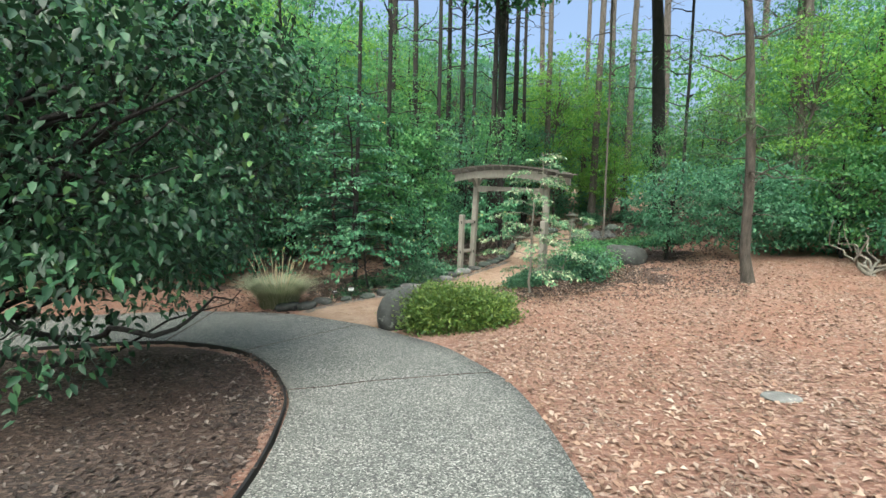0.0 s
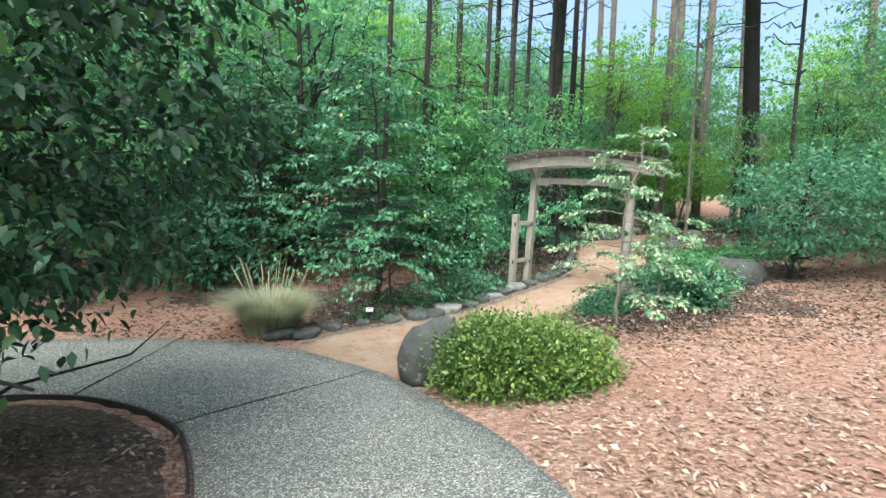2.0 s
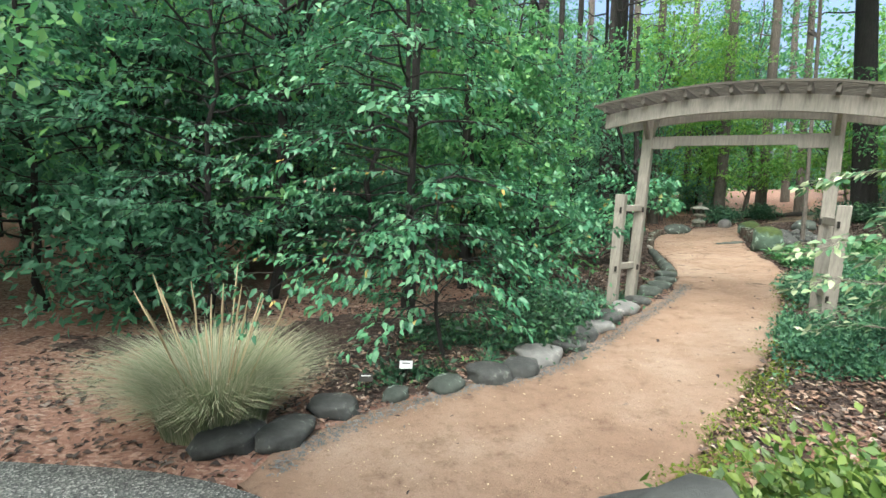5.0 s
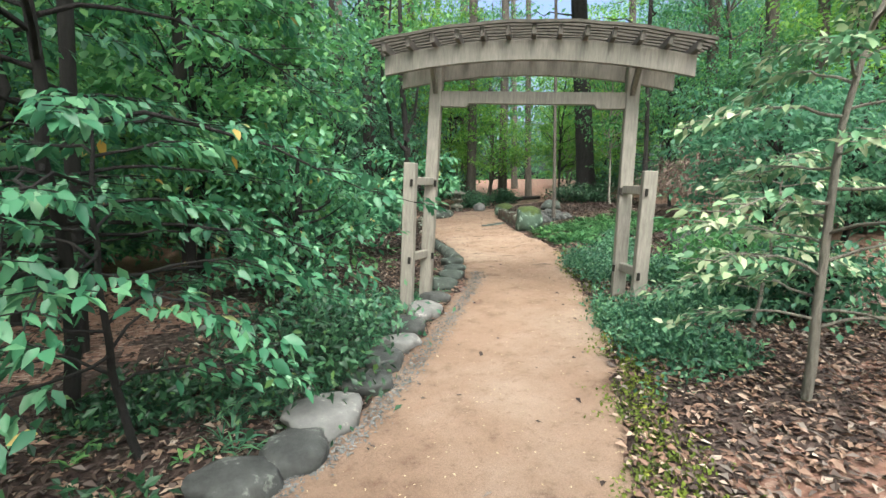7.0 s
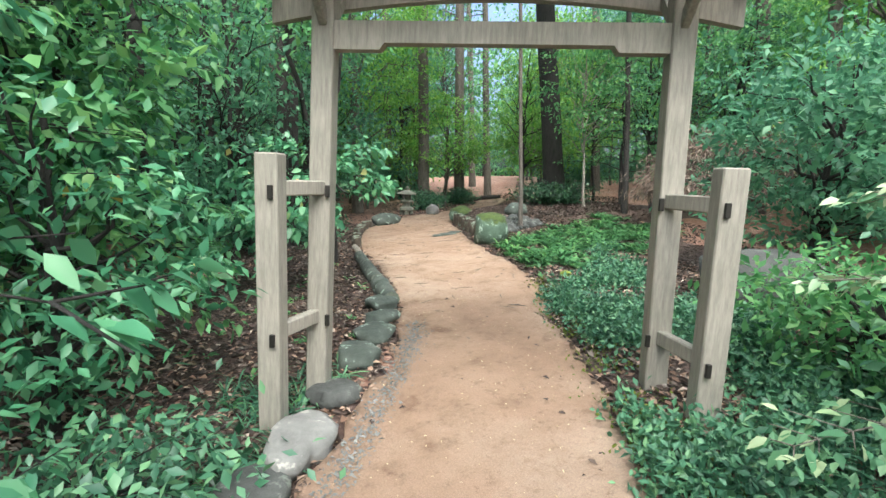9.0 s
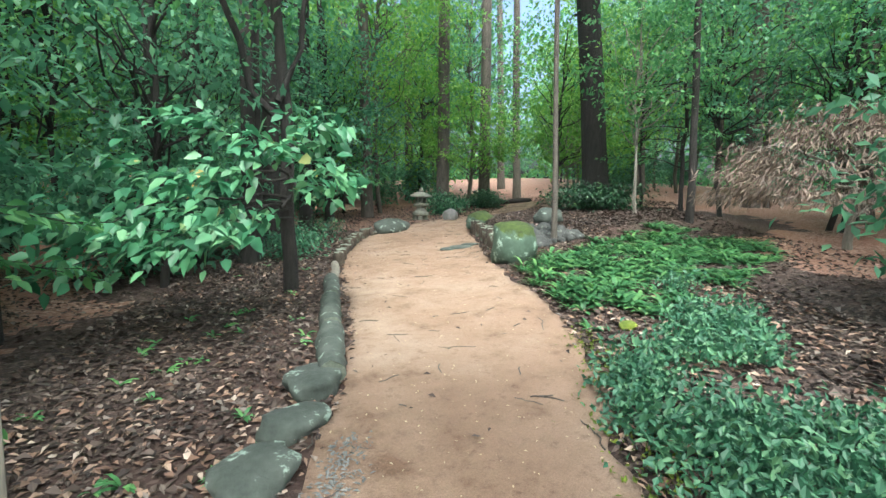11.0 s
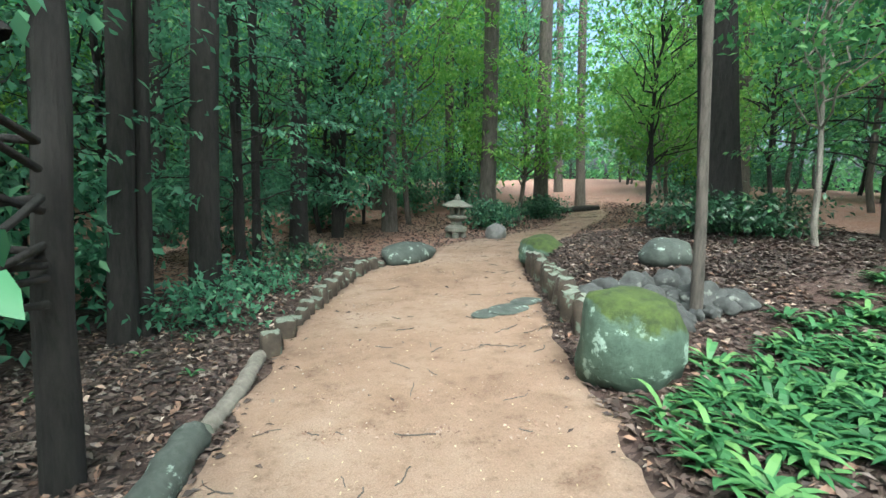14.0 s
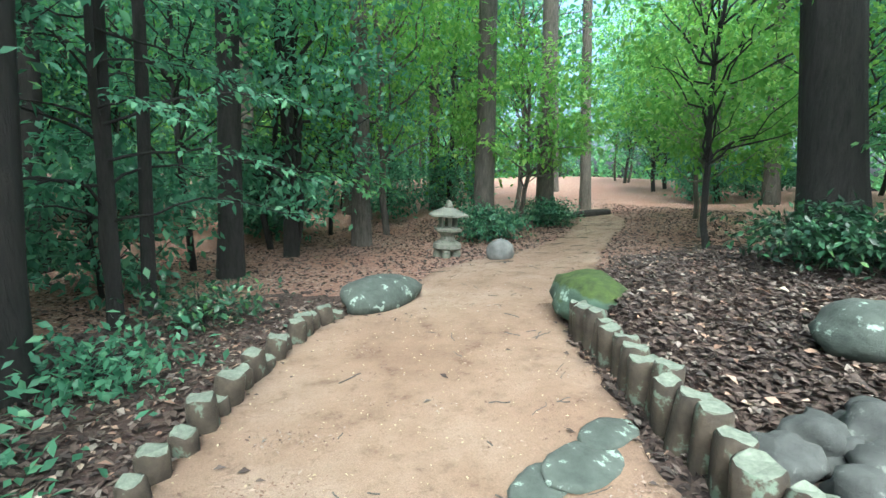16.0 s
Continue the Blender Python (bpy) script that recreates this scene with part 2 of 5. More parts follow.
M_FERN = leaf_material("bright_fern_fronds", [(0, (0.028, 0.095, 0.034)), (.6, (0.062, 0.18, 0.066)), (1, (0.14, 0.28, 0.09))], .5, .35)
M_NEEDLE = leaf_material("pine_needles", [(0, (0.042, 0.119, 0.049)), (1, (0.098, 0.196, 0.070))], .6, .2)
M_GRASS = leaf_material("straw_green_grass_blades", [(0, (0.158, 0.207, 0.106)), (.5, (0.293, 0.328, 0.210)), (1, (0.517, 0.485, 0.374))], .7, .3)
M_STALK = leaf_material("dry_straw_seed_stalks", [(0, (.36, .28, .17)), (1, (.55, .45, .30))], .8, .2)
M_DEAD = leaf_material("dry_fallen_leaves", [(0, (.10, .058, .04)), (.4, (.20, .125, .09)), (.75, (.29, .20, .15)), (.93, (.34, .265, .215)), (1, (.41, .35, .30))], .75, .1)
# fallen-leaf browns darkened below M_DEAD to carry the wood's shade
M_DEAD_DARK = leaf_material("shade_toned_fallen_leaves", [(0, (0.018, 0.012, 0.010)), (.5, (0.048, 0.031, 0.024)), (.85, (0.10, 0.074, 0.062)), (1, (0.21, 0.18, 0.16))], .75, .1)


def stone_material(name, dark, light, spots, spot_amount=.6, moss=0.0):
    m, n, l, b = material(name, 0.9)
    v = tex_noise(n, l, 5, 9, .7)
    c = ramp(n, l, v, [(.3, dark), (.7, light)])
    s = sep_value(n, l, ramp(n, l, tex_noise(n, l, 9, 5, .65), [(spot_amount, (0, 0, 0)), (spot_amount + .06, (1, 1, 1))]))
    c = mix(n, l, s, c, spots)
    if moss:
        g = n.new("ShaderNodeNewGeometry")
        z = n.new("ShaderNodeSeparateXYZ")
        l.new(g.outputs["Normal"], z.inputs["Vector"])
        a = n.new("ShaderNodeMath")
        a.operation = "MULTIPLY_ADD"
        l.new(tex_noise(n, l, 4, 6, .7), a.inputs[0])
        a.inputs[1].default_value = 1.0
        l.new(z.outputs["Z"], a.inputs[2])
        k = sep_value(n, l, ramp(n, l, a.outputs[0], [(1.15 - moss, (0, 0, 0)), (1.3 - moss, (1, 1, 1))]))
        green = ramp(n, l, tex_noise(n, l, 12, 6, .7), [(.3, (.012, .024, .006)), (.7, (.06, .09, .014))])
        c = mix(n, l, k, c, green)
    l.new(c, b.inputs["Base Color"])
    bump(n, l, b, v, .8, .03)
    return m


M_ROCK = stone_material("grey_river_stone", (.018, .02, .019), (.075, .08, .075), (.14, .155, .135), .6)
M_ROCK_PALE = stone_material("pale_grey_stone", (.09, .092, .088), (.20, .20, .19), (.28, .275, .25))
M_ROCK_LICHEN = stone_material("stone_with_pale_lichen", (.022, .03, .025), (.08, .095, .08), (.25, .32, .27), .6)
M_ROCK_MOSS = stone_material("mossy_boulder_stone", (.028, .05, .034), (.09, .14, .10), (.24, .33, .27), .57, .36)
M_EDGELOG = stone_material("lichen_covered_edging_timber", (.015, .012, .009), (.085, .066, .046), (.11, .14, .105), .56)
M_MOSS = stone_material("thick_green_moss", (.035, .06, .008), (.15, .19, .015), (.22, .25, .03), .6)
M_LANTERN = stone_material("weathered_lantern_stone", (.10, .105, .085), (.22, .22, .18), (.08, .10, .07), .58)
M_PLASTIC, n, l, b = material("black_plastic_edging", .6)
b.inputs["Base Color"].default_value = (.012, .012, .012, 1)
M_PLATE, n, l, b = material("pale_label_plate", .5)
b.inputs["Base Color"].default_value = (.55, .57, .57, 1)
M_INK, n, l, b = material("dark_label_print", .6)
b.inputs["Base Color"].default_value = (.04, .045, .05, 1)
M_CUT, n, l, b = material("pale_cut_log_end", .9)
l.new(ramp(n, l, tex_noise(n, l, 30, 6, .7), [(.3, (.07, .085, .065)), (.7, (.17, .19, .15))]), b.inputs["Base Color"])


# ---- building helpers ----
def mesh_of(name, verts, faces, mat, smooth=False):
    me = bpy.data.meshes.new(name)
    v = np.asarray(verts, np.float32)
    f = np.asarray(faces, np.int32)
    me.vertices.add(len(v))
    me.vertices.foreach_set("co", v.ravel())
    me.loops.add(f.size)
    me.loops.foreach_set("vertex_index", f.ravel())
    me.polygons.add(len(f))
    me.polygons.foreach_set("loop_start", np.arange(0, f.size, f.shape[1], dtype=np.int32))
    me.polygons.foreach_set("use_smooth", np.full(len(f), smooth))
    me.update(calc_edges=True)
    me.validate()
    me.materials.append(mat)
    return me


def piece(name, data, parent=None, label=""):
    ob = new(name, data)
    ob.parent = parent
    return tagged(ob, label)


def part(name, bm, mat, parent=None, label="", smooth=False):
    me = bpy.data.meshes.new(name)
    for f in bm.faces:
        f.smooth = smooth
    bm.to_mesh(me)
    bm.free()
    me.materials.append(mat)
    return piece(name, me, parent, label)


def thing(name, x, y, z, label, category, group="", rz=0):
    ob = new(name)
    ob.empty_display_size = .1
    ob.matrix_world = pose(x, y, z, 0, 0, rz)
    return tagged(ob, label, category, group)


def box(bm, size, m=Matrix(), bevel=0.006):
    r = bmesh.ops.create_cube(bm, size=1, matrix=m @ Matrix.Diagonal((*size, 1)))
    if bevel:
        edges = {e for v in r["verts"] for e in v.link_edges}
        bmesh.ops.bevel(bm, geom=list(edges), offset=bevel, segments=1, affect="EDGES")


def tubes(paths, sides=7):
    """Verts and quads of tapered tubes: paths of (points, radii)."""
    V, Fc, base = [], [], 0
    a = np.linspace(0, 2 * np.pi, sides, endpoint=False)
    for pts, rad in paths:
        pts = np.asarray(pts, float)
        t = np.gradient(pts, axis=0)
        t /= np.linalg.norm(t, axis=1)[:, None] + 1e-9
        ref = np.where(np.abs(t[:, 2:3]) > .9, [[1., 0, 0]], [[0, 0, 1.]])
        u = np.cross(t, ref)
        u /= np.linalg.norm(u, axis=1)[:, None] + 1e-9
        w = np.cross(t, u)
        r = np.asarray(rad, float)[:, None, None]
        ring = pts[:, None, :] + r * (np.cos(a)[None, :, None] * u[:, None, :] + np.sin(a)[None, :, None] * w[:, None, :])
        V.append(ring.reshape(-1, 3))
        for i in range(len(pts) - 1):
            for k in range(sides):
                k2 = (k + 1) % sides
                Fc.append((base + i * sides + k, base + i * sides + k2, base + (i + 1) * sides + k2, base + (i + 1) * sides + k))
        base += len(pts) * sides
    return np.vstack(V), np.array(Fc)


def bent(rng, start, end, n=8, wander=.06):
    """Points of a crooked line."""
    t = np.linspace(0, 1, n)[:, None]
    s, e = np.array(start, float), np.array(end, float)
    w = rng.normal(0, wander * np.linalg.norm(e - s) / n, (n, 3)).cumsum(0)
    w -= t * w[-1]
    w[0] = 0
    return s + (e - s) * t + w


def leaf_mesh(rng, centres, size, wide=.5, droop=.35, out=None, spread=.6, fine=False, jitter=.3):
    """Folded leaves, one at each centre; out: the way they point; fine: with a bent tip and six corners."""
    n = len(centres)
    if out is None:
        out = np.zeros((n, 3))
    d = out + rng.normal(0, spread, (n, 3))
    d[:, 2] -= droop
    d /= np.linalg.norm(d, axis=1)[:, None] + 1e-9
    up = rng.normal(0, .45, (n, 3)) + [0, 0, 1]
    s = np.cross(d, up)
    s /= np.linalg.norm(s, axis=1)[:, None] + 1e-9
    nn = np.cross(s, d)
    L = (size * (1 + rng.uniform(-jitter, jitter, n)))[:, None]
    W = L * wide * .5
    if not fine:
        v = np.stack([centres, centres + d * L * .45 - s * W + nn * W * .35, centres + d * L, centres + d * L * .45 + s * W + nn * W * .35], 1)
        i = np.arange(n)[:, None] * 4
        f = np.concatenate([i + [0, 1, 2], i + [0, 2, 3]])
        return v.reshape(-1, 3), f
    down = np.array([0, 0, -1.]) * L * .12
    v = np.stack([centres, centres + d * L * .33 - s * W + nn * W * .3, centres + d * L * .7 - s * W * .72 + nn * W * .25 + down * .4,
                  centres + d * L + down, centres + d * L * .7 + s * W * .72 + nn * W * .25 + down * .4, centres + d * L * .33 + s * W + nn * W * .3,
                  centres + d * L * .5], 1)
    i = np.arange(n)[:, None] * 7
    f = np.concatenate([i + k for k in ([0, 1, 6], [1, 2, 6], [2, 3, 6], [3, 4, 6], [4, 5, 6], [5, 0, 6])])
    return v.reshape(-1, 3), f


def clumps(rng, n_clumps, per, radii, sigma, flat=.35, shell=.55, low=-1.0):
    """Leaf places in sprays spread through an ellipsoid, thicker towards its outside."""
    c = rng.normal(0, 1, (n_clumps * 3, 3))
    c /= np.linalg.norm(c, axis=1)[:, None]
    c *= (shell + (1 - shell) * rng.uniform(0, 1, (len(c), 1)) ** .6)
    c *= rng.uniform(.82, 1.12, (len(c), 1))
    c = c[c[:, 2] > low][:n_clumps]
    out = c * [1, 1, .4]
    c = c * radii
    p = np.repeat(c, per, 0) + rng.normal(0, 1, (len(c) * per, 3)) * [sigma, sigma, sigma * flat]
    return p, np.repeat(out, per, 0), c


# ---- ground sheet ----
def lines(lo, hi, step, far):
    core = list(np.arange(lo, hi, step))
    a, s = lo, step
    left = []
    while a > -far:
        s *= 1.35
        a -= s
        left.append(a)
    a, s = core[-1], step
    right = []
    while a < far:
        s *= 1.35
        a += s
        right.append(a)
    return np.array(left[::-1] + core + right)


def in_ribbon(x, y, left, right):
    poly = np.vstack([np.array(left), np.array(right)[::-1]])
    inside = np.zeros(len(x), bool)
    for (x0, y0), (x1, y1) in zip(poly, np.roll(poly, -1, 0)):
        cross = ((y0 > y) != (y1 > y)) & (x < (x1 - x0) * (y - y0) / (y1 - y0 + 1e-12) + x0)
        inside ^= cross
    return inside


SL, SR, CL, CR = spline(SAND_L), spline(SAND_R), spline(CON_L), spline(CON_R)
gx, gy = lines(-8, 15, .13, 900), lines(-3, 31, .13, 900)
X, Y = np.meshgrid(gx, gy)
xf, yf = X.ravel(), Y.ravel()
zf = ground_z(xf, yf)
under = in_ribbon(xf, yf, SL, SR) | in_ribbon(xf, yf, CL, CR)
rng = np.random.default_rng(3)
zf = zf + np.where(under, -.03, rng.uniform(-.006, .012, len(xf)))
nx, ny = len(gx), len(gy)
ii = (np.arange(ny - 1)[:, None] * nx + np.arange(nx - 1)[None, :]).ravel()
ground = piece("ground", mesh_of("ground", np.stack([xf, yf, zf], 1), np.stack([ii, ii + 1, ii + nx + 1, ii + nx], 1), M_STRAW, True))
ground.data.materials.append(M_SHADED_MOULD)
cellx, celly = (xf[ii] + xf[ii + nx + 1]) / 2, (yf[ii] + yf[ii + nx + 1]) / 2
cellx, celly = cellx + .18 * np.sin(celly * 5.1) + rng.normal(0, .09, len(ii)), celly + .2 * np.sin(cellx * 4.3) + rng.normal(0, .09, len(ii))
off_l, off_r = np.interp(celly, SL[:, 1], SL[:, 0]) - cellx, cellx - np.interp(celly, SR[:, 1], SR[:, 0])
# floor under shrubs, trees and bank gets the brown that holds their shade
shaded_mould = (off_l > -.3) & (off_l < 3.0 + .5 * np.sin(celly * 1.3) + 2.0 * np.clip((14 - celly) / 2, 0, 1)) & (celly > 10.3 + .28 * np.clip(off_l, 0, 3)) & (celly < 23.4)
shaded_mould |= (off_r > -.3) & (off_r < 3.6 + .5 * np.sin(celly * 1.9)) & (celly > 9.6 + .2 * np.clip(off_r, 0, 4)) & (celly < 21.8)
shaded_mould |= (np.hypot(cellx - 9.3, celly - 20.2) < 3.0)
ground.data.polygons.foreach_set("material_index", shaded_mould.astype(np.int32))
tagged(ground, "woodland floor covered in brown pine straw and dry leaves", "ground", kind="structure")


def ribbon(name, left, right, lift, mat, along, across, depth=.06, wobble=0.0, seed=1):
    """A sheet between two lines that lies on the ground, with a skirt down into it."""
    r = np.random.default_rng(seed)
    a, b = resample(left, along), resample(right, along)
    if wobble:
        for k in (a, b):
            w = r.normal(0, wobble, (along, 2))
            for _ in range(2):
                w[1:-1] = (w[:-2] + 2 * w[1:-1] + w[2:]) / 4
            k += w * 2
    t = np.linspace(0, 1, across)[None, :, None]
    p = a[:, None, :] * (1 - t) + b[:, None, :] * t
    z = ground_z(p[..., 0].ravel(), p[..., 1].ravel(), False).reshape(along, across) + lift
    z[:, 0] -= depth
    z[:, -1] -= depth
    p[:, 1] = p[:, 0] + (p[:, 1] - p[:, 0]) * .06
    p[:, -2] = p[:, -1] + (p[:, -2] - p[:, -1]) * .06
    v = np.concatenate([p, z[..., None]], 2).reshape(-1, 3)
    i = (np.arange(along - 1)[:, None] * across + np.arange(across - 1)[None, :]).ravel()
    return mesh_of(name, v, np.stack([i, i + 1, i + across + 1, i + across], 1), mat, True)


sand = piece("sand_path", ribbon("sand_path", SL, SR, .012, M_SAND, 420, 26, .05, .03))
tagged(sand, "compacted orange-tan sandy garden path through the gate", "path", kind="structure")

concrete = thing("concrete_path", 0, 0, 0, "grey exposed-aggregate concrete path curving round a planting bed", "path")
tagged(concrete, kind="structure")
JOINTS = [((-1.05, -5.5), (.95, -5.5)), ((-1.08, -2.9), (.95, -2.9)), ((-1.1, -.3), (.95, -.3)), ((-1.14, 2.2), (.94, 2.2)), ((-1.55, 4.72), (.62, 5.03)), ((-2.8, 6.58), (-1.45, 8.28)),
          ((-4.2, 7.04), (-4.4, 9.08)), ((-6.3, 6.35), (-6.9, 8.4)), ((-8.6, 5.25), (-9.4, 7.2))]
cl_, cr_ = resample(CL, 900), resample(CR, 900)
cuts = [(0, 0)] + [(int(np.argmin(np.hypot(*(cl_ - a).T))), int(np.argmin(np.hypot(*(cr_ - b2).T)))) for a, b2 in JOINTS] + [(899, 899)]
for (a, b2), (c2, d2) in zip(cuts, cuts[1:]):
    gap = .016
    la, ra = cl_[a:c2 + 1].copy(), cr_[b2:d2 + 1].copy()
    for q in (la, ra):
        q[0] += (q[1] - q[0]) / np.linalg.norm(q[1] - q[0]) * gap
        q[-1] -= (q[-1] - q[-2]) / np.linalg.norm(q[-1] - q[-2]) * gap
    piece("slab", ribbon("slab", la, ra, .03, M_CONCRETE, 40, 14, .05), concrete)
joint = ribbon("joint_bed", CL, CR, .012, M_BED, 200, 6, .03)
piece("joint_filler", joint, concrete, "dark filler in the slab joints")

# planting bed inside the curve, with its edging strip
bed_line = resample(spline(CON_L), 150)
nb = np.gradient(bed_line, axis=0)
nb = np.stack([-nb[:, 1], nb[:, 0]], 1) / np.linalg.norm(nb, axis=1)[:, None]
keep = slice(20, 138)
inner = [bed_line[keep] + nb[keep] * d for d in (.05, .25, .6, 1.2, 2.0)]
inner.append(bed_line[keep] * .25 + np.array([-5.5, 0.5]) * .75)
pts = np.stack(inner, 1)
zz = ground_z(pts[..., 0].ravel(), pts[..., 1].ravel()).reshape(pts.shape[:2]) + np.array([-.02, .02, .035, .045, .05, .05])
v = np.concatenate([pts, zz[..., None]], 2).reshape(-1, 3)
i = (np.arange(pts.shape[0] - 1)[:, None] * 6 + np.arange(5)[None, :]).ravel()
bed = piece("planting_bed", mesh_of("planting_bed", v, np.stack([i, i + 6, i + 7, i + 1], 1), M_BED, True))
tagged(bed, "dark brown bark mulch bed inside the path's curve", "planting bed", kind="structure")
ev = bed_line[keep] + nb[keep] * .02
ez = ground_z(ev[:, 0], ev[:, 1])
V, Fq = [], []
for k, (e, z) in enumerate(zip(ev, ez)):
    o = nb[keep][k] * .022
    V += [(*e, z - .05), (*e, z + .055), (*(e + o), z + .055), (*(e + o), z - .05)]
    if k:
        q = 4 * k
        Fq += [(q - 4, q, q + 1, q - 3), (q - 3, q + 1, q + 2, q - 2), (q - 2, q + 2, q + 3, q - 1)]
tagged(piece("bed_edging", mesh_of("bed_edging", V, Fq, M_PLASTIC)), "thin black plastic lawn edging along the concrete path", "edging", kind="structure")

# ---- timber gate ----
GATE = thing("garden_gate", 1.745, 13.12, gz(1.745, 13.12), "weathered grey timber garden arch with a curved slatted roof", "garden gate", rz=-33.98)
G0 = gz(1.745, 13.12)


def beam(name, size, x, y, z, mat=M_WOOD, rx=0, ry=0, rz=0, label="", bevel=.008, parent=None):
    bm = bmesh.new()
    box(bm, size, Matrix(), bevel)
    ob = part(name, bm, mat, parent or GATE, label)
    ob.matrix_local = pose(x, y, z - (0 if parent else G0), rx, ry, rz)
    return ob


def arch(name, half, y, z_mid, sag, thick, high, mat=M_WOOD):
    bm = bmesh.new()
    rows = []
    for k in range(25):
        u = -half + 2 * half * k / 24
        z = z_mid - sag * (u / half) ** 2
        rows.append([bm.verts.new((u, y + dy, z + dz - G0)) for dy, dz in ((-thick / 2, 0), (thick / 2, 0), (thick / 2, high), (-thick / 2, high))])
    for a, b2 in zip(rows, rows[1:]):
        for k in range(4):
            bm.faces.new((a[k], a[(k + 1) % 4], b2[(k + 1) % 4], b2[k]))
    bm.faces.new(rows[0][::-1])
    bm.faces.new(rows[-1])
    bmesh.ops.recalc_face_normals(bm, faces=bm.faces)
    return part(name, bm, mat, GATE)


for side in (-1, 1):
    foot = gz(1.745 + side * .829 * 1.08, 13.12 - side * .559 * 1.08) - .1
    top = 1.80
    beam("post", (.135, .135, top - foot), side * 1.065, 0, (top + foot) / 2, ry=-side * 1.1)
    hx, hy = side * 1.2, -.45
    hf = gz(1.745 + .829 * hx + .559 * hy, 13.12 - .559 * hx + .829 * hy) - .1
    beam("half_post", (.13, .13, .72 - hf), hx, hy, (.72 + hf) / 2)
    beam("side_rail", (.06, .47, .09), side * 1.11, -.22, .53, rz=side * 19)
    beam("side_rail", (.06, .46, .09), side * 1.135, -.22, -.30, rz=side * 16)
    for z in (.53, -.30):
        for by, bx in ((-.525, hx), (-.08, side * 1.035)):
            beam("bolt", (.028, .02, .075), bx - side * .03, by, z - .02, M_METAL, bevel=.003)
    for dy in (-.2, .2):
        beam("knee_brace", (.05, .42, .08), side * 1.04, dy, 1.66, rx=42 if dy > 0 else -42)
bm = bmesh.new()
prof = [(-1.0, -.085), (-.70, -.085), (-.67, -.045), (.67, -.045), (.70, -.085), (1.0, -.085), (1.0, .08), (-1.0, .08)]
face = bm.faces.new([bm.verts.new((u, -.045, 1.45 + w - G0)) for u, w in prof])
ext = bmesh.ops.extrude_face_region(bm, geom=[face])
bmesh.ops.translate(bm, verts=[e for e in ext["geom"] if isinstance(e, bmesh.types.BMVert)], vec=(0, .09, 0))
bmesh.ops.recalc_face_normals(bm, faces=bm.faces)
part("tie_beam", bm, M_WOOD, GATE)
arch("arch_beam", 1.53, -.36, 1.78, .16, .07, .19)
arch("arch_beam", 1.53, .36, 1.78, .16, .07, .19)
for k in range(13):
    u = -1.5 + 3.0 * k / 12
    z = 1.97 - .16 * (u / 1.53) ** 2
    beam("rafter", (.045, 1.12, .10), u, 0, z + .05, M_RAFTER, ry=math.degrees(math.atan(2 * .16 * u / 1.53 ** 2)))
for k in range(13):
    y = -.58 + 1.16 * k / 12
    bm = bmesh.new()
    rows = []
    for j in range(17):
        u = -1.64 + 3.28 * j / 16
        z = 2.072 - .16 * (u / 1.53) ** 2 + .005 * math.sin(j * 2.1 + k)
        rows.append([bm.verts.new((u, y + dy + .004 * math.sin(j + 3 * k), z + dz - G0)) for dy, dz in ((-.019, 0), (.019, 0), (.019, .028), (-.019, .028))])
    for a, b2 in zip(rows, rows[1:]):
        for j in range(4):
            bm.faces.new((a[j], a[(j + 1) % 4], b2[(j + 1) % 4], b2[j]))
    bm.faces.new(rows[0][::-1])
    bm.faces.new(rows[-1])
    bmesh.ops.recalc_face_normals(bm, faces=bm.faces)
    part("roof_slat", bm, M_DARKWOOD, GATE, "dark roof slat" if k == 0 else "")


# ---- stones ----
def rock_mesh(name, size, seed, mat, rough=.22, flat_top=0.0):
    bm = bmesh.new()
    bmesh.ops.create_icosphere(bm, subdivisions=3, radius=1)
    o = Vector((seed * 3.7, seed * 1.3, seed * 5.1))
    for v in bm.verts:
        p = v.co.copy()
        k = 1 + rough * noise.noise(p * 1.1 + o) + rough * .5 * noise.noise(p * 2.6 + o) + .03 * noise.noise(p * 7 + o)
        v.co = p * k
        if flat_top and v.co.z > flat_top:
            v.co.z = flat_top + (v.co.z - flat_top) * .25
        if v.co.z < -.55:
            v.co.z = -.55
        v.co.x, v.co.y, v.co.z = v.co.x * size[0], v.co.y * size[1], v.co.z * size[2]
    me = bpy.data.meshes.new(name)
    for f in bm.faces:
        f.smooth = True
    bm.to_mesh(me)
    bm.free()
    me.materials.append(mat)
    return me


def rock(name, x, y, size, seed, mat, label, category="rock", group="", rz=0, sink=.3, flat_top=0.0, rough=.22):
    ob = new(name, rock_mesh(name, size, seed, mat, rough, flat_top))
    ob.matrix_world = pose(x, y, gz(x, y) + size[2] * (.55 - sink * .4), 0, 0, rz)
    return tagged(ob, label, category, group)


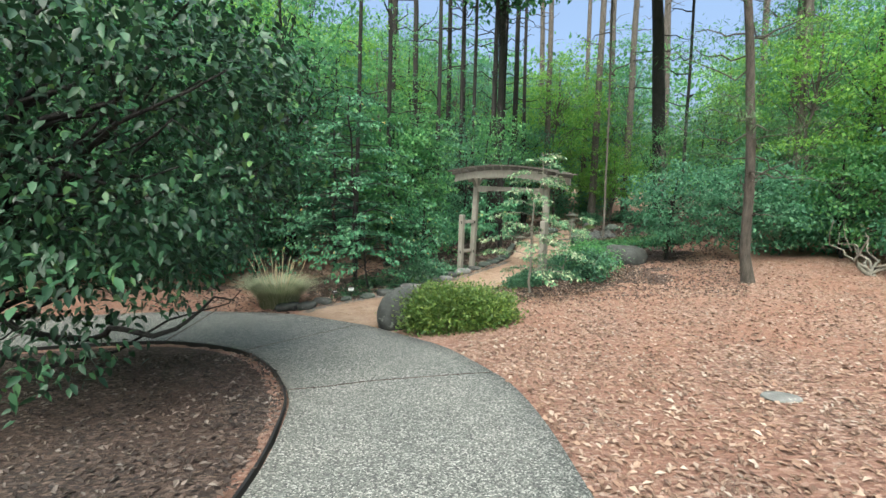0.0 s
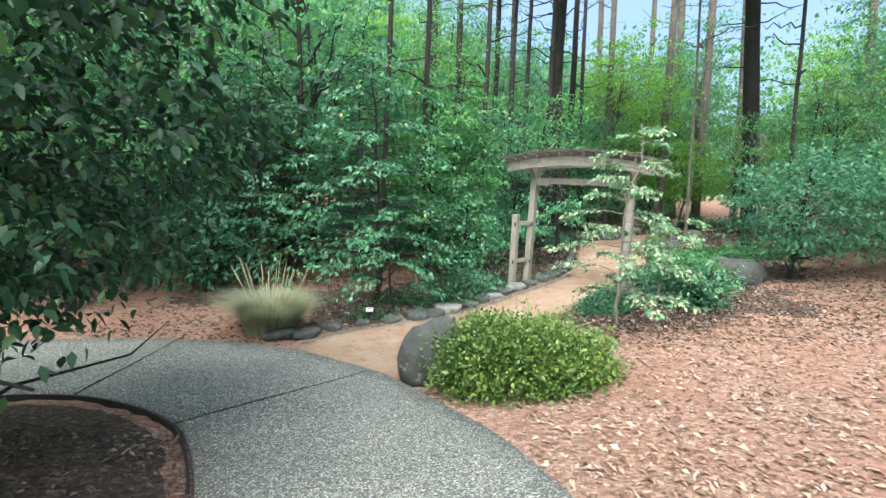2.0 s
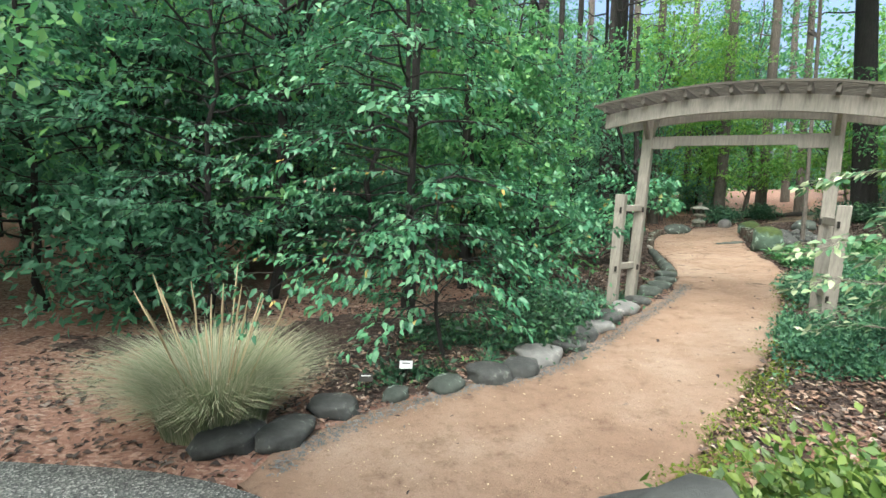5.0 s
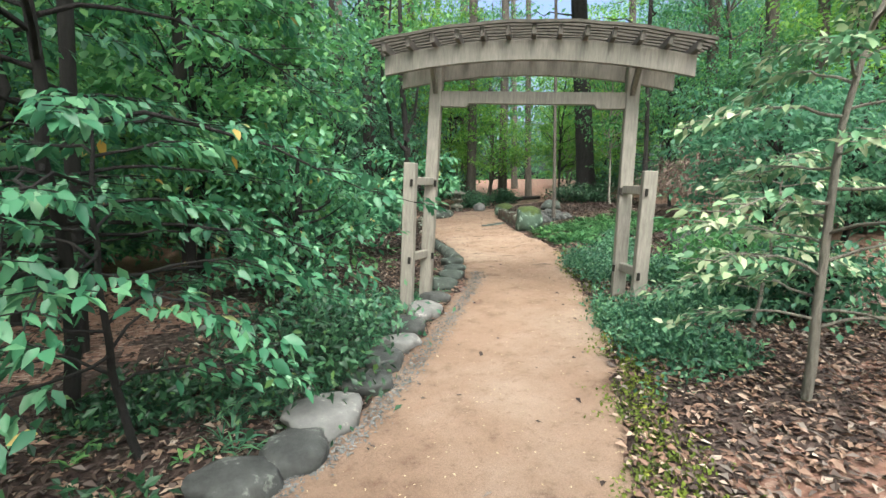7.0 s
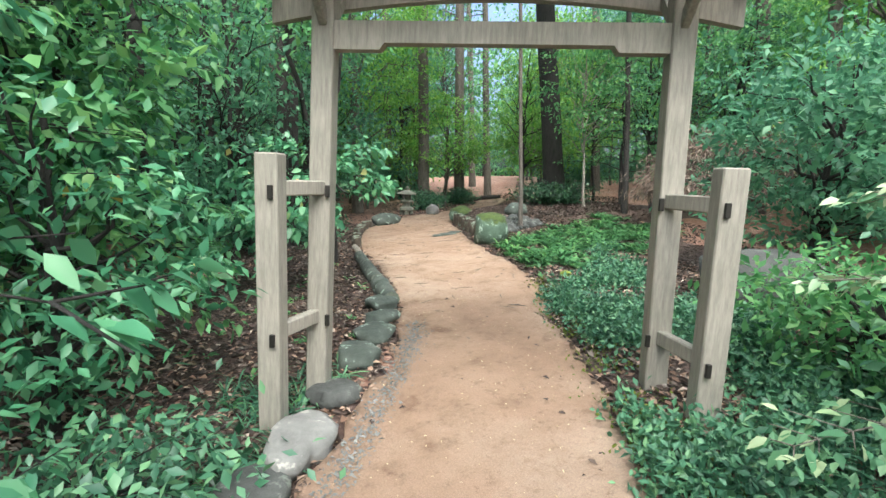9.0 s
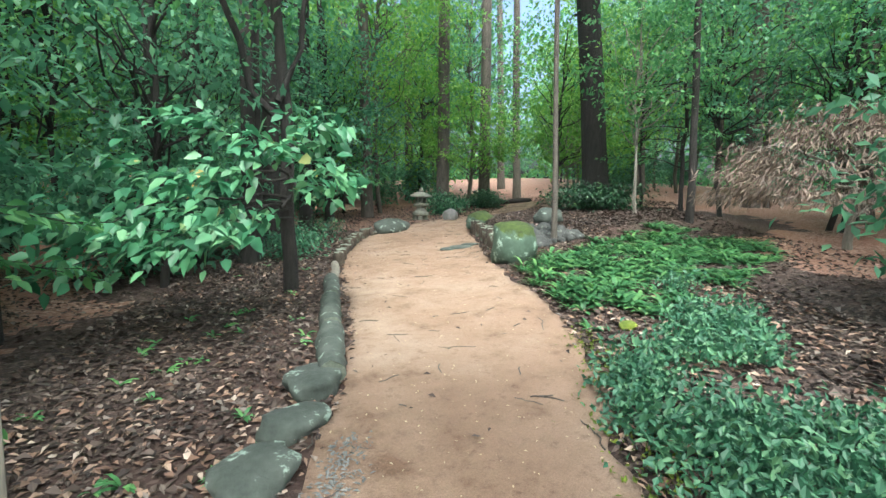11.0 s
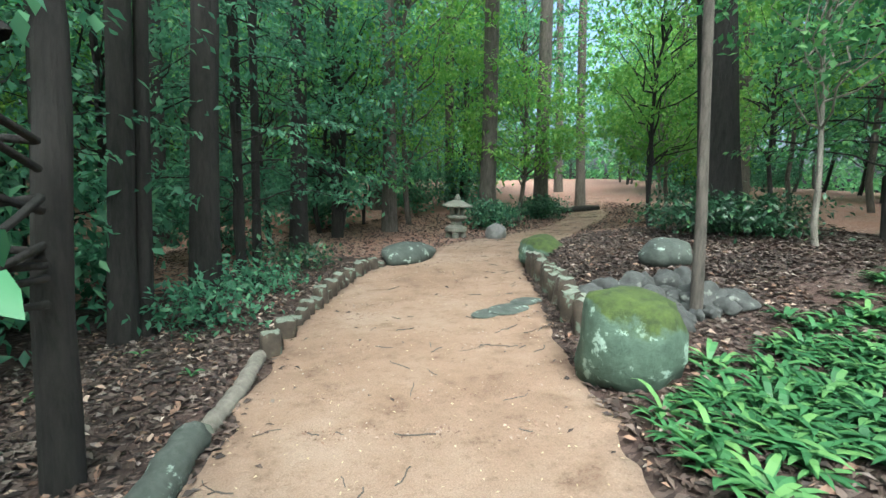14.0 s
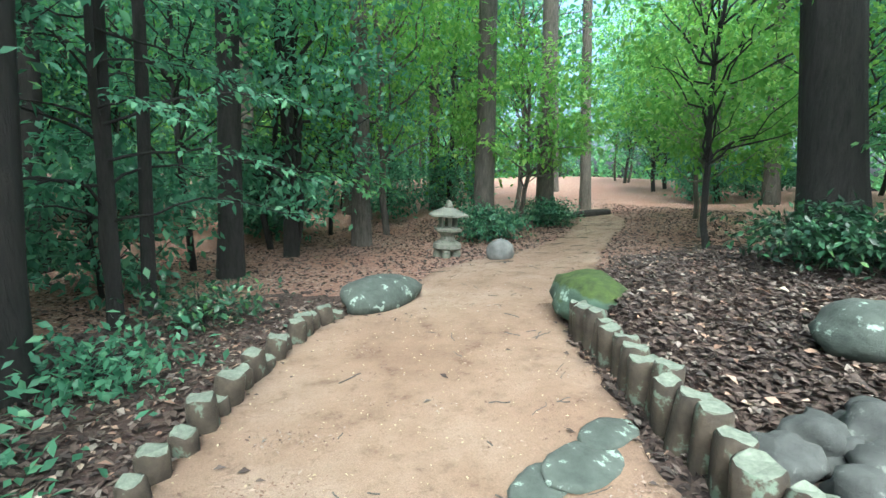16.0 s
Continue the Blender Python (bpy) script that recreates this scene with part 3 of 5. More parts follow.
for k, (x, y, s, mat) in enumerate([(-3.05, 9.42, .24, M_ROCK), (-2.72, 9.52, .21, M_ROCK), (-2.50, 9.98, .20, M_ROCK), (-2.05, 10.32, .13, M_ROCK_LICHEN),
                                    (-1.62, 10.56, .17, M_ROCK_LICHEN), (-1.25, 10.78, .22, M_ROCK), (-.93, 10.98, .21, M_ROCK), (-.72, 11.26, .24, M_ROCK_PALE),
                                    (-.35, 11.62, .19, M_ROCK), (-.12, 11.98, .2, M_ROCK), (.12, 12.28, .18, M_ROCK_PALE), (.3, 12.62, .22, M_ROCK),
                                    (.62, 12.98, .24, M_ROCK_PALE), (.95, 13.45, .17, M_ROCK), (1.28, 13.95, .2, M_ROCK_LICHEN), (1.55, 14.35, .19, M_ROCK_LICHEN),
                                    (1.78, 14.72, .17, M_ROCK_LICHEN), (1.95, 15.15, .2, M_ROCK_LICHEN)]):
    word = {"grey_river_stone": "rounded grey stone", "pale_grey_stone": "pale flat stone", "stone_with_pale_lichen": "lichen-spotted stone"}[mat.name]
    rock("edging_stone", x - .04, y + .12, (s * 1.05, s * .8, s * .62), k + 2, mat, word + " edging the sandy path", "stone", "stones along the path", rz=40 + 35 * math.sin(k * 2.3), flat_top=.45, rough=.36, sink=.45)

rock("boulder", -.66, 8.1, (.42, .36, .46), 31, M_ROCK, "dark rounded boulder half hidden by a low bush", "boulder", sink=.2)
rock("mossy_boulder", 5.0, 17.86, (.27, .31, .50), 44, M_ROCK_MOSS, "large boulder with a mossy top and pale lichen sides", "boulder", rz=20, sink=.38, flat_top=.5, rough=.3)
rock("moss_stone", 4.2, 15.0, (.08, .065, .04), 12, M_MOSS, "small stone covered in bright yellow moss", "stone", sink=.2)
rock("flat_rock", 4.95, 22.75, (.52, .30, .22), 17, M_ROCK_LICHEN, "pale pointed rock at the path's edge", "rock", rz=35)
rock("round_rock", 7.25, 24.45, (.22, .18, .22), 19, M_ROCK_PALE, "rounded pale rock on the pine straw", "rock", sink=.2)
rock("corner_boulder", 6.42, 21.25, (.32, .42, .25), 23, M_ROCK_MOSS, "moss-covered boulder at the end of the log edging", "boulder", sink=.2)
rock("outcrop_stone", 4.95, 13.1, (.6, .42, .5), 71, M_ROCK, "large flat-topped grey stone among the shrubs", "rock", rz=-20, sink=.3, flat_top=.35, rough=.3)
rock("bank_boulder", 6.75, 19.4, (.26, .21, .18), 26, M_ROCK_LICHEN, "mossy boulder on the leaf-strewn bank", "boulder", rz=-20, sink=.2)
rock("flat_stone", 3.14, 4.19, (.17, .12, .03), 29, M_ROCK_PALE, "pale flat stone lying in the pine straw", "stone", sink=.6)
for k in range(90):
    r = np.random.default_rng(900 + k)
    x, y = 5.5 + .95 * r.uniform(0, 1), 18.25 + .8 * r.uniform(0, 1) ** 1.2
    s = r.uniform(.10, .16) if k % 3 == 0 else r.uniform(.05, .10)
    rock("river_stone", x, y, (s * 1.05, s * .78, s * .72), 60 + k, M_ROCK, "smooth dark grey stone in a pile", "stone", "pile of stones", rz=r.uniform(0, 180), sink=.05, rough=.42)
for k, (x, y, s) in enumerate([(5.1, 19.55, .24), (4.85, 19.5, .18), (5.35, 19.7, .2)]):
    rock("stepping_stone", x, y, (s, s * .6, .05), 95 + k, M_ROCK_LICHEN, "flat stone set in the sandy path", "stone", rz=20, sink=.7, flat_top=.3)


# ---- edging logs ----
def log_variant(name, r, h, seed, label, group, m):
    base = new(name)
    base.matrix_world = m
    tagged(base, label, "log", group)
    g = np.random.default_rng(seed)
    a = np.linspace(0, 2 * np.pi, 12, endpoint=False)
    rr = r * (1 + g.uniform(-.13, .13, 12))
    V, Fq = [], []
    for z, k in ((-.14, 1.02), (h * .5, 1.0), (h * .93, .97), (h, .86)):
        V += [(rr[i] * k * math.cos(a[i]), rr[i] * k * math.sin(a[i]), z + (.012 * math.sin(3 * a[i] + seed) if z == h else 0)) for i in range(12)]
    for lv in range(3):
        for i in range(12):
            Fq.append((lv * 12 + i, lv * 12 + (i + 1) % 12, lv * 12 + 12 + (i + 1) % 12, lv * 12 + 12 + i))
    piece("bark", mesh_of("bark", V, Fq, M_EDGELOG, True), base)
    bm = bmesh.new()
    bm.faces.new([bm.verts.new((rr[i] * .86 * math.cos(a[i]), rr[i] * .86 * math.sin(a[i]), h + .012 * math.sin(3 * a[i] + seed))) for i in range(12)])
    bmesh.ops.inset_region(bm, faces=bm.faces, thickness=.01, depth=.004)
    part("cut_top", bm, M_CUT, base, "pale lichen-grey cut end")
    return base


def palisade(line, gap, hs, r, seed, label, group):
    p = spline(line, .03)
    d = np.r_[0, np.cumsum(np.linalg.norm(np.diff(p, axis=0), axis=1))]
    rg = np.random.default_rng(seed)
    kinds = [log_variant("log_post", r * k, h, seed + j, label, group, pose(*p[0], gz(*p[0]), 0, 0, 0)) for j, (k, h) in enumerate(zip((1, .85, 1.15, .95), hs))]
    s, n = 0.0, 0
    while s < d[-1]:
        x, y = np.interp(s, d, p[:, 0]), np.interp(s, d, p[:, 1])
        z = float(ground_z(x, y, False)[0]) + rg.uniform(-.03, .03)
        m = pose(x + rg.normal(0, .012), y + rg.normal(0, .012), z, rg.normal(0, 4), rg.normal(0, 4), rg.uniform(0, 360))
        if n < 4:
            kinds[n].matrix_world = m
        else:
            copy_thing(kinds[rg.integers(4)], m)
        s += gap * rg.uniform(.85, 1.2)
        n += 1


palisade([(5.28, 18.62), (5.45, 19.1), (5.62, 19.55), (5.82, 20.1), (6.02, 20.7), (6.12, 21.0)], .165, (.26, .30, .24, .28), .085, 5, "upright weathered log in the edging of the bank", "bank edging logs")
palisade([(2.96, 19.25), (3.12, 19.75), (3.4, 20.5), (3.75, 21.35), (4.15, 22.05), (4.45, 22.4)], .17, (.17, .13, .2, .1), .075, 15, "short upright log edging the path, lichen on top", "path edging logs")


def lying_log(name, a, b2, r, seed, label, mat=M_EDGELOG):
    rg = np.random.default_rng(seed)
    t = thing(name, *a, gz(*a), label, "log")
    pts = bent(rg, (0, 0, r * .5), (b2[0] - a[0], b2[1] - a[1], gz(*b2) - gz(*a) + r * .5), 16, .05)
    v, f = tubes([(pts, r * np.r_[.9, rg.uniform(.86, 1.1, 14), .8])], 12)
    v = v + rg.normal(0, r * .05, v.shape)
    piece("bark", mesh_of("bark", v, f, mat, True), t)
    for ring in (v[:12], v[-12:]):
        bm = bmesh.new()
        bm.faces.new([bm.verts.new(q) for q in ring])
        bmesh.ops.inset_region(bm, faces=bm.faces, thickness=.008, depth=.003)
        part("cut_end", bm, M_CUT, t, "pale weathered cut end")
    return t


for k, (a, b2) in enumerate([((2.03, 15.32), (2.22, 16.22)), ((2.23, 16.27), (2.42, 17.2)), ((2.44, 17.25), (2.62, 18.1))]):
    lying_log("edging_timber", a, b2, .105 - .008 * k, 130 + k, "half-buried lichen-spotted timber along the path's edge", M_ROCK_LICHEN)
lying_log("edging_log", (2.66, 18.15), (2.9, 19.2), .055, 3, "split weathered log with a pale end along the path", M_BARK_GREY)
lying_log("fallen_branch", (9.6, 29.2), (13.0, 28.9), .12, 4, "dark fallen branch on the pine straw", M_BARK_DARK)


# ---- stone lantern ----
def lathe(bm, profile, sides, m=Matrix()):
    rings = []
    for r, z in profile:
        rings.append([bm.verts.new(m @ Vector((r * math.cos(2 * math.pi * k / sides), r * math.sin(2 * math.pi * k / sides), z))) for k in range(sides)])
    for a, b2 in zip(rings, rings[1:]):
        for k in range(sides):
            bm.faces.new((a[k], a[(k + 1) % sides], b2[(k + 1) % sides], b2[k]))
    bm.faces.new(rings[0][::-1])
    bm.faces.new(rings[-1])


LAN = thing("stone_lantern", 6.62, 25.1, gz(6.62, 25.1), "weathered pale stone garden lantern with a wide cap", "stone lantern", rz=20)
for k in range(4):
    bm = bmesh.new()
    a = math.pi / 4 + k * math.pi / 2
    lathe(bm, [(.075, -.05), (.08, .03), (.06, .10), (.055, .13)], 8, pose(.15 * math.cos(a), .15 * math.sin(a), 0))
    part("foot", bm, M_LANTERN, LAN, smooth=True)
for name, prof, sides in (("base", [(.2, .12), (.24, .15), (.23, .22), (.14, .27)], 12), ("stem", [(.13, .26), (.11, .33), (.13, .38)], 12),
                          ("platform", [(.14, .37), (.23, .42), (.23, .46), (.16, .48)], 6), ("roof", [(.17, .64), (.34, .66), (.33, .69), (.2, .75), (.09, .79)], 6),
                          ("finial", [(.06, .78), (.07, .82), (.05, .87), (.01, .92)], 10)):
    bm = bmesh.new()
    lathe(bm, prof, sides)
    part(name, bm, M_LANTERN, LAN, smooth=False)
for k in range(6):
    a = math.pi / 3 * k
    bm = bmesh.new()
    box(bm, (.05, .05, .19), pose(.13 * math.cos(a), .13 * math.sin(a), .56, 0, 0, math.degrees(a)), .006)
    part("light_box_pillar", bm, M_LANTERN, LAN)


# ---- plant labels ----
def plant_label(x, y, rz, plate):
    t = thing("plant_label", x, y, gz(x, y), "small plant label on a thin metal stake", "plant label", "plant labels", rz)
    v, f = tubes([([(0, 0, -.1), (0, 0, .17)], [.008, .008])], 6)
    piece("stake", mesh_of("stake", v, f, M_METAL), t)
    bm = bmesh.new()
    box(bm, (.12, .006, .075), pose(0, -.008, .185, -35), .001)
    pl = part("plate", bm, plate, t)
    for j, w in enumerate((.08, .06, .07)):
        bm = bmesh.new()
        box(bm, (w, .001, .008), pose(0, -.0135, .203 - .022 * j, -35) @ pose(0, .004 - .0065 * (1 - j) * 0, 0), 0)
        o = part("print_line", bm, M_INK if plate is M_PLATE else M_PLATE, pl)


plant_label(-2.36, 10.42, 10, M_METAL)
plant_label(-2.06, 10.75, 5, M_PLATE)


# ---- ornamental grass ----
def blades(rg, n, radius, height, lean, width, segs=5):
    a = rg.uniform(0, 2 * np.pi, n)
    r = radius * np.sqrt(rg.uniform(0, 1, n)) * .45
    h = height * rg.uniform(.55, 1.05, n)
    out = lean * rg.uniform(.15, 1.0, n) * h
    side = np.stack([-np.sin(a), np.cos(a)], 1)
    V, Fq = [], []
    base = np.arange(n) * segs * 2
    for k in range(segs):
        t = k / (segs - 1)
        d = r + out * t ** 1.8
        z = h * (t - .28 * t ** 3 * lean)
        w = width * (1 - .85 * t)
        c = np.stack([np.cos(a) * d, np.sin(a) * d, z], 1)
        s3 = np.concatenate([side * w, np.zeros((n, 1))], 1)
        V += [c - s3, c + s3]
    V = np.stack(V, 1).reshape(-1, 3)
    for k in range(segs - 1):
        Fq.append(np.stack([base + 2 * k, base + 2 * k + 1, base + 2 * k + 3, base + 2 * k + 2], 1))
    return V, np.concatenate(Fq)


rg = np.random.default_rng(8)
TUFT = thing("ornamental_grass", -3.4, 9.85, gz(-3.4, 9.85), "tall clump of straw-green ornamental grass beside the path", "grass clump")
v, f = blades(rg, 5200, .85, .80, 1.0, .0042)
piece("blades", mesh_of("blades", v, f, M_GRASS, True), TUFT)
for k in range(16):
    a, r = rg.uniform(0, 6.28), rg.uniform(.05, .35)
    e = np.array([math.cos(a) * r * 1.9, math.sin(a) * r * 1.9, rg.uniform(.75, 1.15)])
    pts = bent(rg, (math.cos(a) * r * .5, math.sin(a) * r * .5, .1), e, 6, .04)
    v, f = tubes([(pts, [.004, .004, .004, .004, .009, .003])], 5)
    piece("seed_stalk", mesh_of("seed_stalk", v, f, M_STALK), TUFT, "dry straw seed stalk" if k == 0 else "")


# ---- shrubs and trees ----
def plant(name, x, y, label, category, stems, leaves, bark, leaf_mats, group="", rz=0, single=False):
    """A woody plant: stems is a list of tubes, leaves a list of (verts, faces)."""
    t = thing(name, x, y, gz(x, y) - .03, label, category, group, rz)
    v, f = tubes(stems[:1], 12)
    piece("trunk", mesh_of("trunk", v, f, bark, True), t)
    if single:
        for st in stems[1:]:
            v, f = tubes([st], 6)
            piece("branch", mesh_of("branch", v, f, bark, True), t)
    elif len(stems) > 1:
        v, f = tubes(stems[1:], 5)
        tagged(piece("branching", mesh_of("branching", v, f, bark, True), t), kind="stuff")
    for (v, f), m in zip(leaves, leaf_mats):
        piece("foliage", mesh_of("foliage", v, f, m, True), t)
    return t


def stems_to(rg, top, targets, r0, wander=.35):
    """A trunk and branches from it to the clump centres."""
    trunk = bent(rg, (0, 0, 0), top, 12, wander * .3)
    out = [(trunk, np.linspace(r0, r0 * .35, 12))]
    for c in targets:
        k = int(np.clip(np.interp(c[2] * .75, trunk[:, 2], np.arange(12)), 1, 10))
        L = np.linalg.norm(c - trunk[k])
        out.append((bent(rg, trunk[k], c, 7, wander), np.linspace(min(r0 * .4, .012 + .012 * L), .003, 7)))
    return out


# dark evergreen at the first bend, its crown over the bed and the path
rg = np.random.default_rng(21)
p, o, c = clumps(rg, 400, 60, np.array([2.4, 2.6, 2.5]), .22, .55, .35, -.93)
p, c = p + [0, 0, 2.75], c + [0, 0, 2.75]
k = p[:, 2] > .55 + 1.3 * np.maximum(0, p[:, 0] - .75) + .3 * np.maximum(0, p[:, 1] + .3)
p, o = p[k], o[k]
lv = leaf_mesh(rg, p, .095, .5, .45, o * .6, .7, True)
p, c = p + [1.6, .15, 0], c + [1.6, .15, 0]
lv = (lv[0] + np.array([1.6, .15, 0]), lv[1])
stems = stems_to(rg, np.array([1.2, .1, 4.2]), c[::7], .09)
tree0 = plant("evergreen_tree", -5.35, 5.05, "dark glossy evergreen tree with low spreading branches", "tree", stems, [lv], M_BARK_DARK, [M_LEAF_DARK])
low = [bent(rg, (.3, 0, .95), (2.7, -.75, 1.0), 9, .3), bent(rg, (2.7, -.75, 1.0), (3.35, -.5, 1.3), 6, .3), bent(rg, (.1, -.1, .8), (1.6, -1.9, 1.0), 8, .3)]
v, f = tubes([(low[0], np.linspace(.04, .025, 9)), (low[1], np.linspace(.025, .008, 6)), (low[2], np.linspace(.04, .012, 8))], 7)
piece("low_branch", mesh_of("low_branch", v, f, M_BARK_DARK, True), tree0, "bare crooked low branch")

# low yellow-green bush over the boulder
rg = np.random.default_rng(22)
p, o, c = clumps(rg, 520, 42, np.array([1.05, .8, .55]), .085, .8, .55, -.15)
p[:, 2] = np.maximum(p[:, 2] + .14, .03)
c = c + [0, 0, .14]
lv = leaf_mesh(rg, p, .055, .55, -.2, o * .7, .6)
plant("low_bush", .28, 7.95, "low spreading bush of small yellow-green leaves", "bush", stems_to(rg, np.array([0, 0, .3]), c[::14], .02), [lv], M_BARK_DARK, [M_LEAF_BUSH], rz=14)

def layered(name, x, y, r, h, lo, n, per, size, mat, seed, label, category, bark, r0, wide=.5, droop=.35, top=.35, toward=None):
    """A small tree of flat, near-level sprays: long branches with side twigs and leaves along their outer part, bare inside."""
    rg = np.random.default_rng(seed)
    trunk = bent(rg, (0, 0, 0), (rg.normal(0, .15), rg.normal(0, .15), h), 12, .12)
    stems, spots, ways = [(trunk, np.linspace(r0, r0 * .3, 12))], [], []
    for k in range(n):
        z = lo + (h - lo) * (k + rg.uniform(0, 1)) / n
        a = k * 2.4 + rg.normal(0, .35)
        L = r * (1 - (1 - top) * ((z - lo) / (h - lo)) ** 1.4) * rg.uniform(.6, 1.08)
        s0 = np.array([np.interp(z, trunk[:, 2], trunk[:, q]) for q in (0, 1)] + [z])
        d = np.array([math.cos(a), math.sin(a), 0])
        side = np.array([-d[1], d[0], 0])
        pts = bent(rg, s0, s0 + d * L + [0, 0, rg.uniform(-.22, .12) * L], 9, .16)
        pts[:, 2] += .10 * L * np.sin(np.linspace(0, np.pi, 9))
        stems.append((pts, np.linspace(min(r0 * .4, .006 + .006 * L), .0025, 9)))
        for q in range(3, 9):
            for sgn in (-1, 1):
                m = rg.uniform(.12, .34) * L * (1.15 - q / 11)
                e = pts[q] + side * sgn * m + d * m * .8 + [0, 0, rg.uniform(-.12, .02) * m]
                stems.append((np.linspace(pts[q], e, 3), [.004, .003, .002]))
                for t in rg.uniform(.15, 1.05, per):
                    spots.append(pts[q] + (e - pts[q]) * t + rg.normal(0, .03, 3) * [1, 1, .6])
                    ways.append(d * .5 + side * sgn * rg.uniform(-.3, 1.0))
    lv = leaf_mesh(rg, np.array(spots), size, wide, droop, np.array(ways), .28, True, .35)
    return plant(name, x, y, label, category, stems, [lv], bark, [mat])


# variegated small tree before the gate
layered("variegated_tree", 1.9, 10.15, 1.05, 3.0, .4, 30, 7, .068, M_LEAF_CREAM, 23, "slender small tree with cream and green variegated leaves", "tree", M_BARK_GREY, .03, .5, .3, .45)
layered("variegated_shrub", 2.75, 11.05, .9, 1.5, .25, 14, 6, .072, M_LEAF_CREAM, 24, "airy variegated shrub with pale leaf edges", "shrub", M_BARK_GREY, .018, .5, .3, .5)

# pine with bare side branches in the clearing
rg = np.random.default_rng(25)
stems = [(bent(rg, (0, 0, 0), (-1.6, -.6, 9.5), 16, .05), np.r_[.14, np.linspace(.1, .05, 15)])]
tips = []
for k in range(34):
    h = rg.uniform(.8, 8.5)
    a = rg.uniform(0, 6.28)
    L = rg.uniform(.5, 1.7)
    s = np.array([-1.6 * h / 9.5, -.6 * h / 9.5, h])
    e = s + [math.cos(a) * L, math.sin(a) * L, rg.uniform(-.25, .25) + .1 * (h > 3)]
    stems.append((bent(rg, s, e, 8, .5), np.linspace(.02, .004, 8)))
    if h > 2.6:
        tips += list(np.linspace(s, e, 6)[2:])
tips = np.array(tips)
p = np.repeat(tips, 45, 0) + rg.normal(0, .16, (len(tips) * 45, 3))
plant("pine_tree", 6.55, 10.18, "thin pine with scaly bark and bare dead lower branches", "tree", stems, [leaf_mesh(rg, p, .16, .07, .1, None, .8)], M_BARK, [M_NEEDLE], single=True)

# crooked pale shrub at the clearing's far side
rg = np.random.default_rng(26)
stems = []
for k in range(7):
    a = rg.uniform(0, 6.28)
    mid = np.array([math.cos(a) * .35, math.sin(a) * .35, .35])
    stems.append((np.vstack([bent(rg, (0, 0, 0), mid, 5, .5), bent(rg, mid, mid + [math.cos(a + 1) * .6, math.sin(a + 1) * .6, rg.uniform(.4, .9)], 6, .6)[1:]]), np.linspace(.045, .008, 10)))
plant("crooked_shrub", 9.6, 10.7, "bare crooked pale-barked shrub on the pine straw", "shrub", stems, [], M_BARK_GREY, [], single=True)


# weeping dark red maples
def weeping(x, y, r, h, seed):
    rg = np.random.default_rng(seed)
    p, o, c = clumps(rg, 260, 40, np.array([r, r, h * .55]), .16, .3, .75, -.25)
    p[:, 2] += h * .45
    p[:, 2] = np.maximum(p[:, 2], .12)
    c = c + [0, 0, h * .45]
    plant("weeping_maple", x, y, "mounded weeping maple with fine purple-brown foliage", "tree", stems_to(rg, np.array([.1, .1, h * .7]), c[::9], .06), [leaf_mesh(rg, p, .12, .16, .9, o * .8, .5)],
          M_BARK_GREY, [M_LEAF_RED])


weeping(9.0, 15.9, 1.55, 1.9, 27)
weeping(12.5, 13.5, 1.5, 1.9, 29)


# the broad-leaved branch that hangs over the left of the path past the gate
rg = np.random.default_rng(30)
arms, spots, ways = [], [], []
for e in ((-1.85, -1.15, .55), (-1.35, -1.5, .85), (-.9, -1.65, 1.25), (-.45, -1.6, 1.55), (0, -1.55, 1.75), (.1, -1.75, 1.35), (-.7, -2.0, 1.0), (-1.4, -.9, 1.35), (-1.0, -1.7, .75), (-1.0, -1.0, 1.75),
          (-1.7, -1.6, .95), (-1.9, -.8, .9)):
    e = np.array(e)
    pts = bent(rg, (0, 0, .55 + .55 * e[2]), e, 9, .2)
    arms.append((pts, np.linspace(.018, .003, 9)))
    for q in pts[5:]:
        for _ in range(22):
            d = rg.normal(0, .55, 3) * [1, 1, .2]
            spots.append(q + rg.normal(0, .13, 3) * [1, 1, .5])
            ways.append(d + (e / np.linalg.norm(e)) * .8)
lv = leaf_mesh(rg, np.array(spots), .125, .56, .55, np.array(ways) * .7, .2, True)
rg2 = np.random.default_rng(31)
high, o, c = clumps(rg2, 60, 24, np.array([1.3, 1.3, 1.2]), .2, .4, .3)
up = leaf_mesh(rg2, high + [-.3, .3, 4.0], .12, .55, .4, o * .6, .6)
trunk = [(bent(rg2, (0, 0, 0), (-.2, .5, 5.2), 14, .05), np.linspace(.085, .04, 14))]
limbs = [(bent(rg2, (-.1, .05, 1.9), (-.6, -.3, 4.6), 8, .2), np.linspace(.045, .02, 8)), (bent(rg2, (-.12, .1, 2.1), (.5, .4, 4.4), 8, .2), np.linspace(.04, .015, 8))]
plant("broad_leaved_tree", 2.13, 17.92, "dark-trunked tree with a low branch of broad bright leaves", "tree", trunk + limbs + arms, [lv, up], M_BARK_DARK, [M_LEAF_BROAD, M_LEAF_MID])


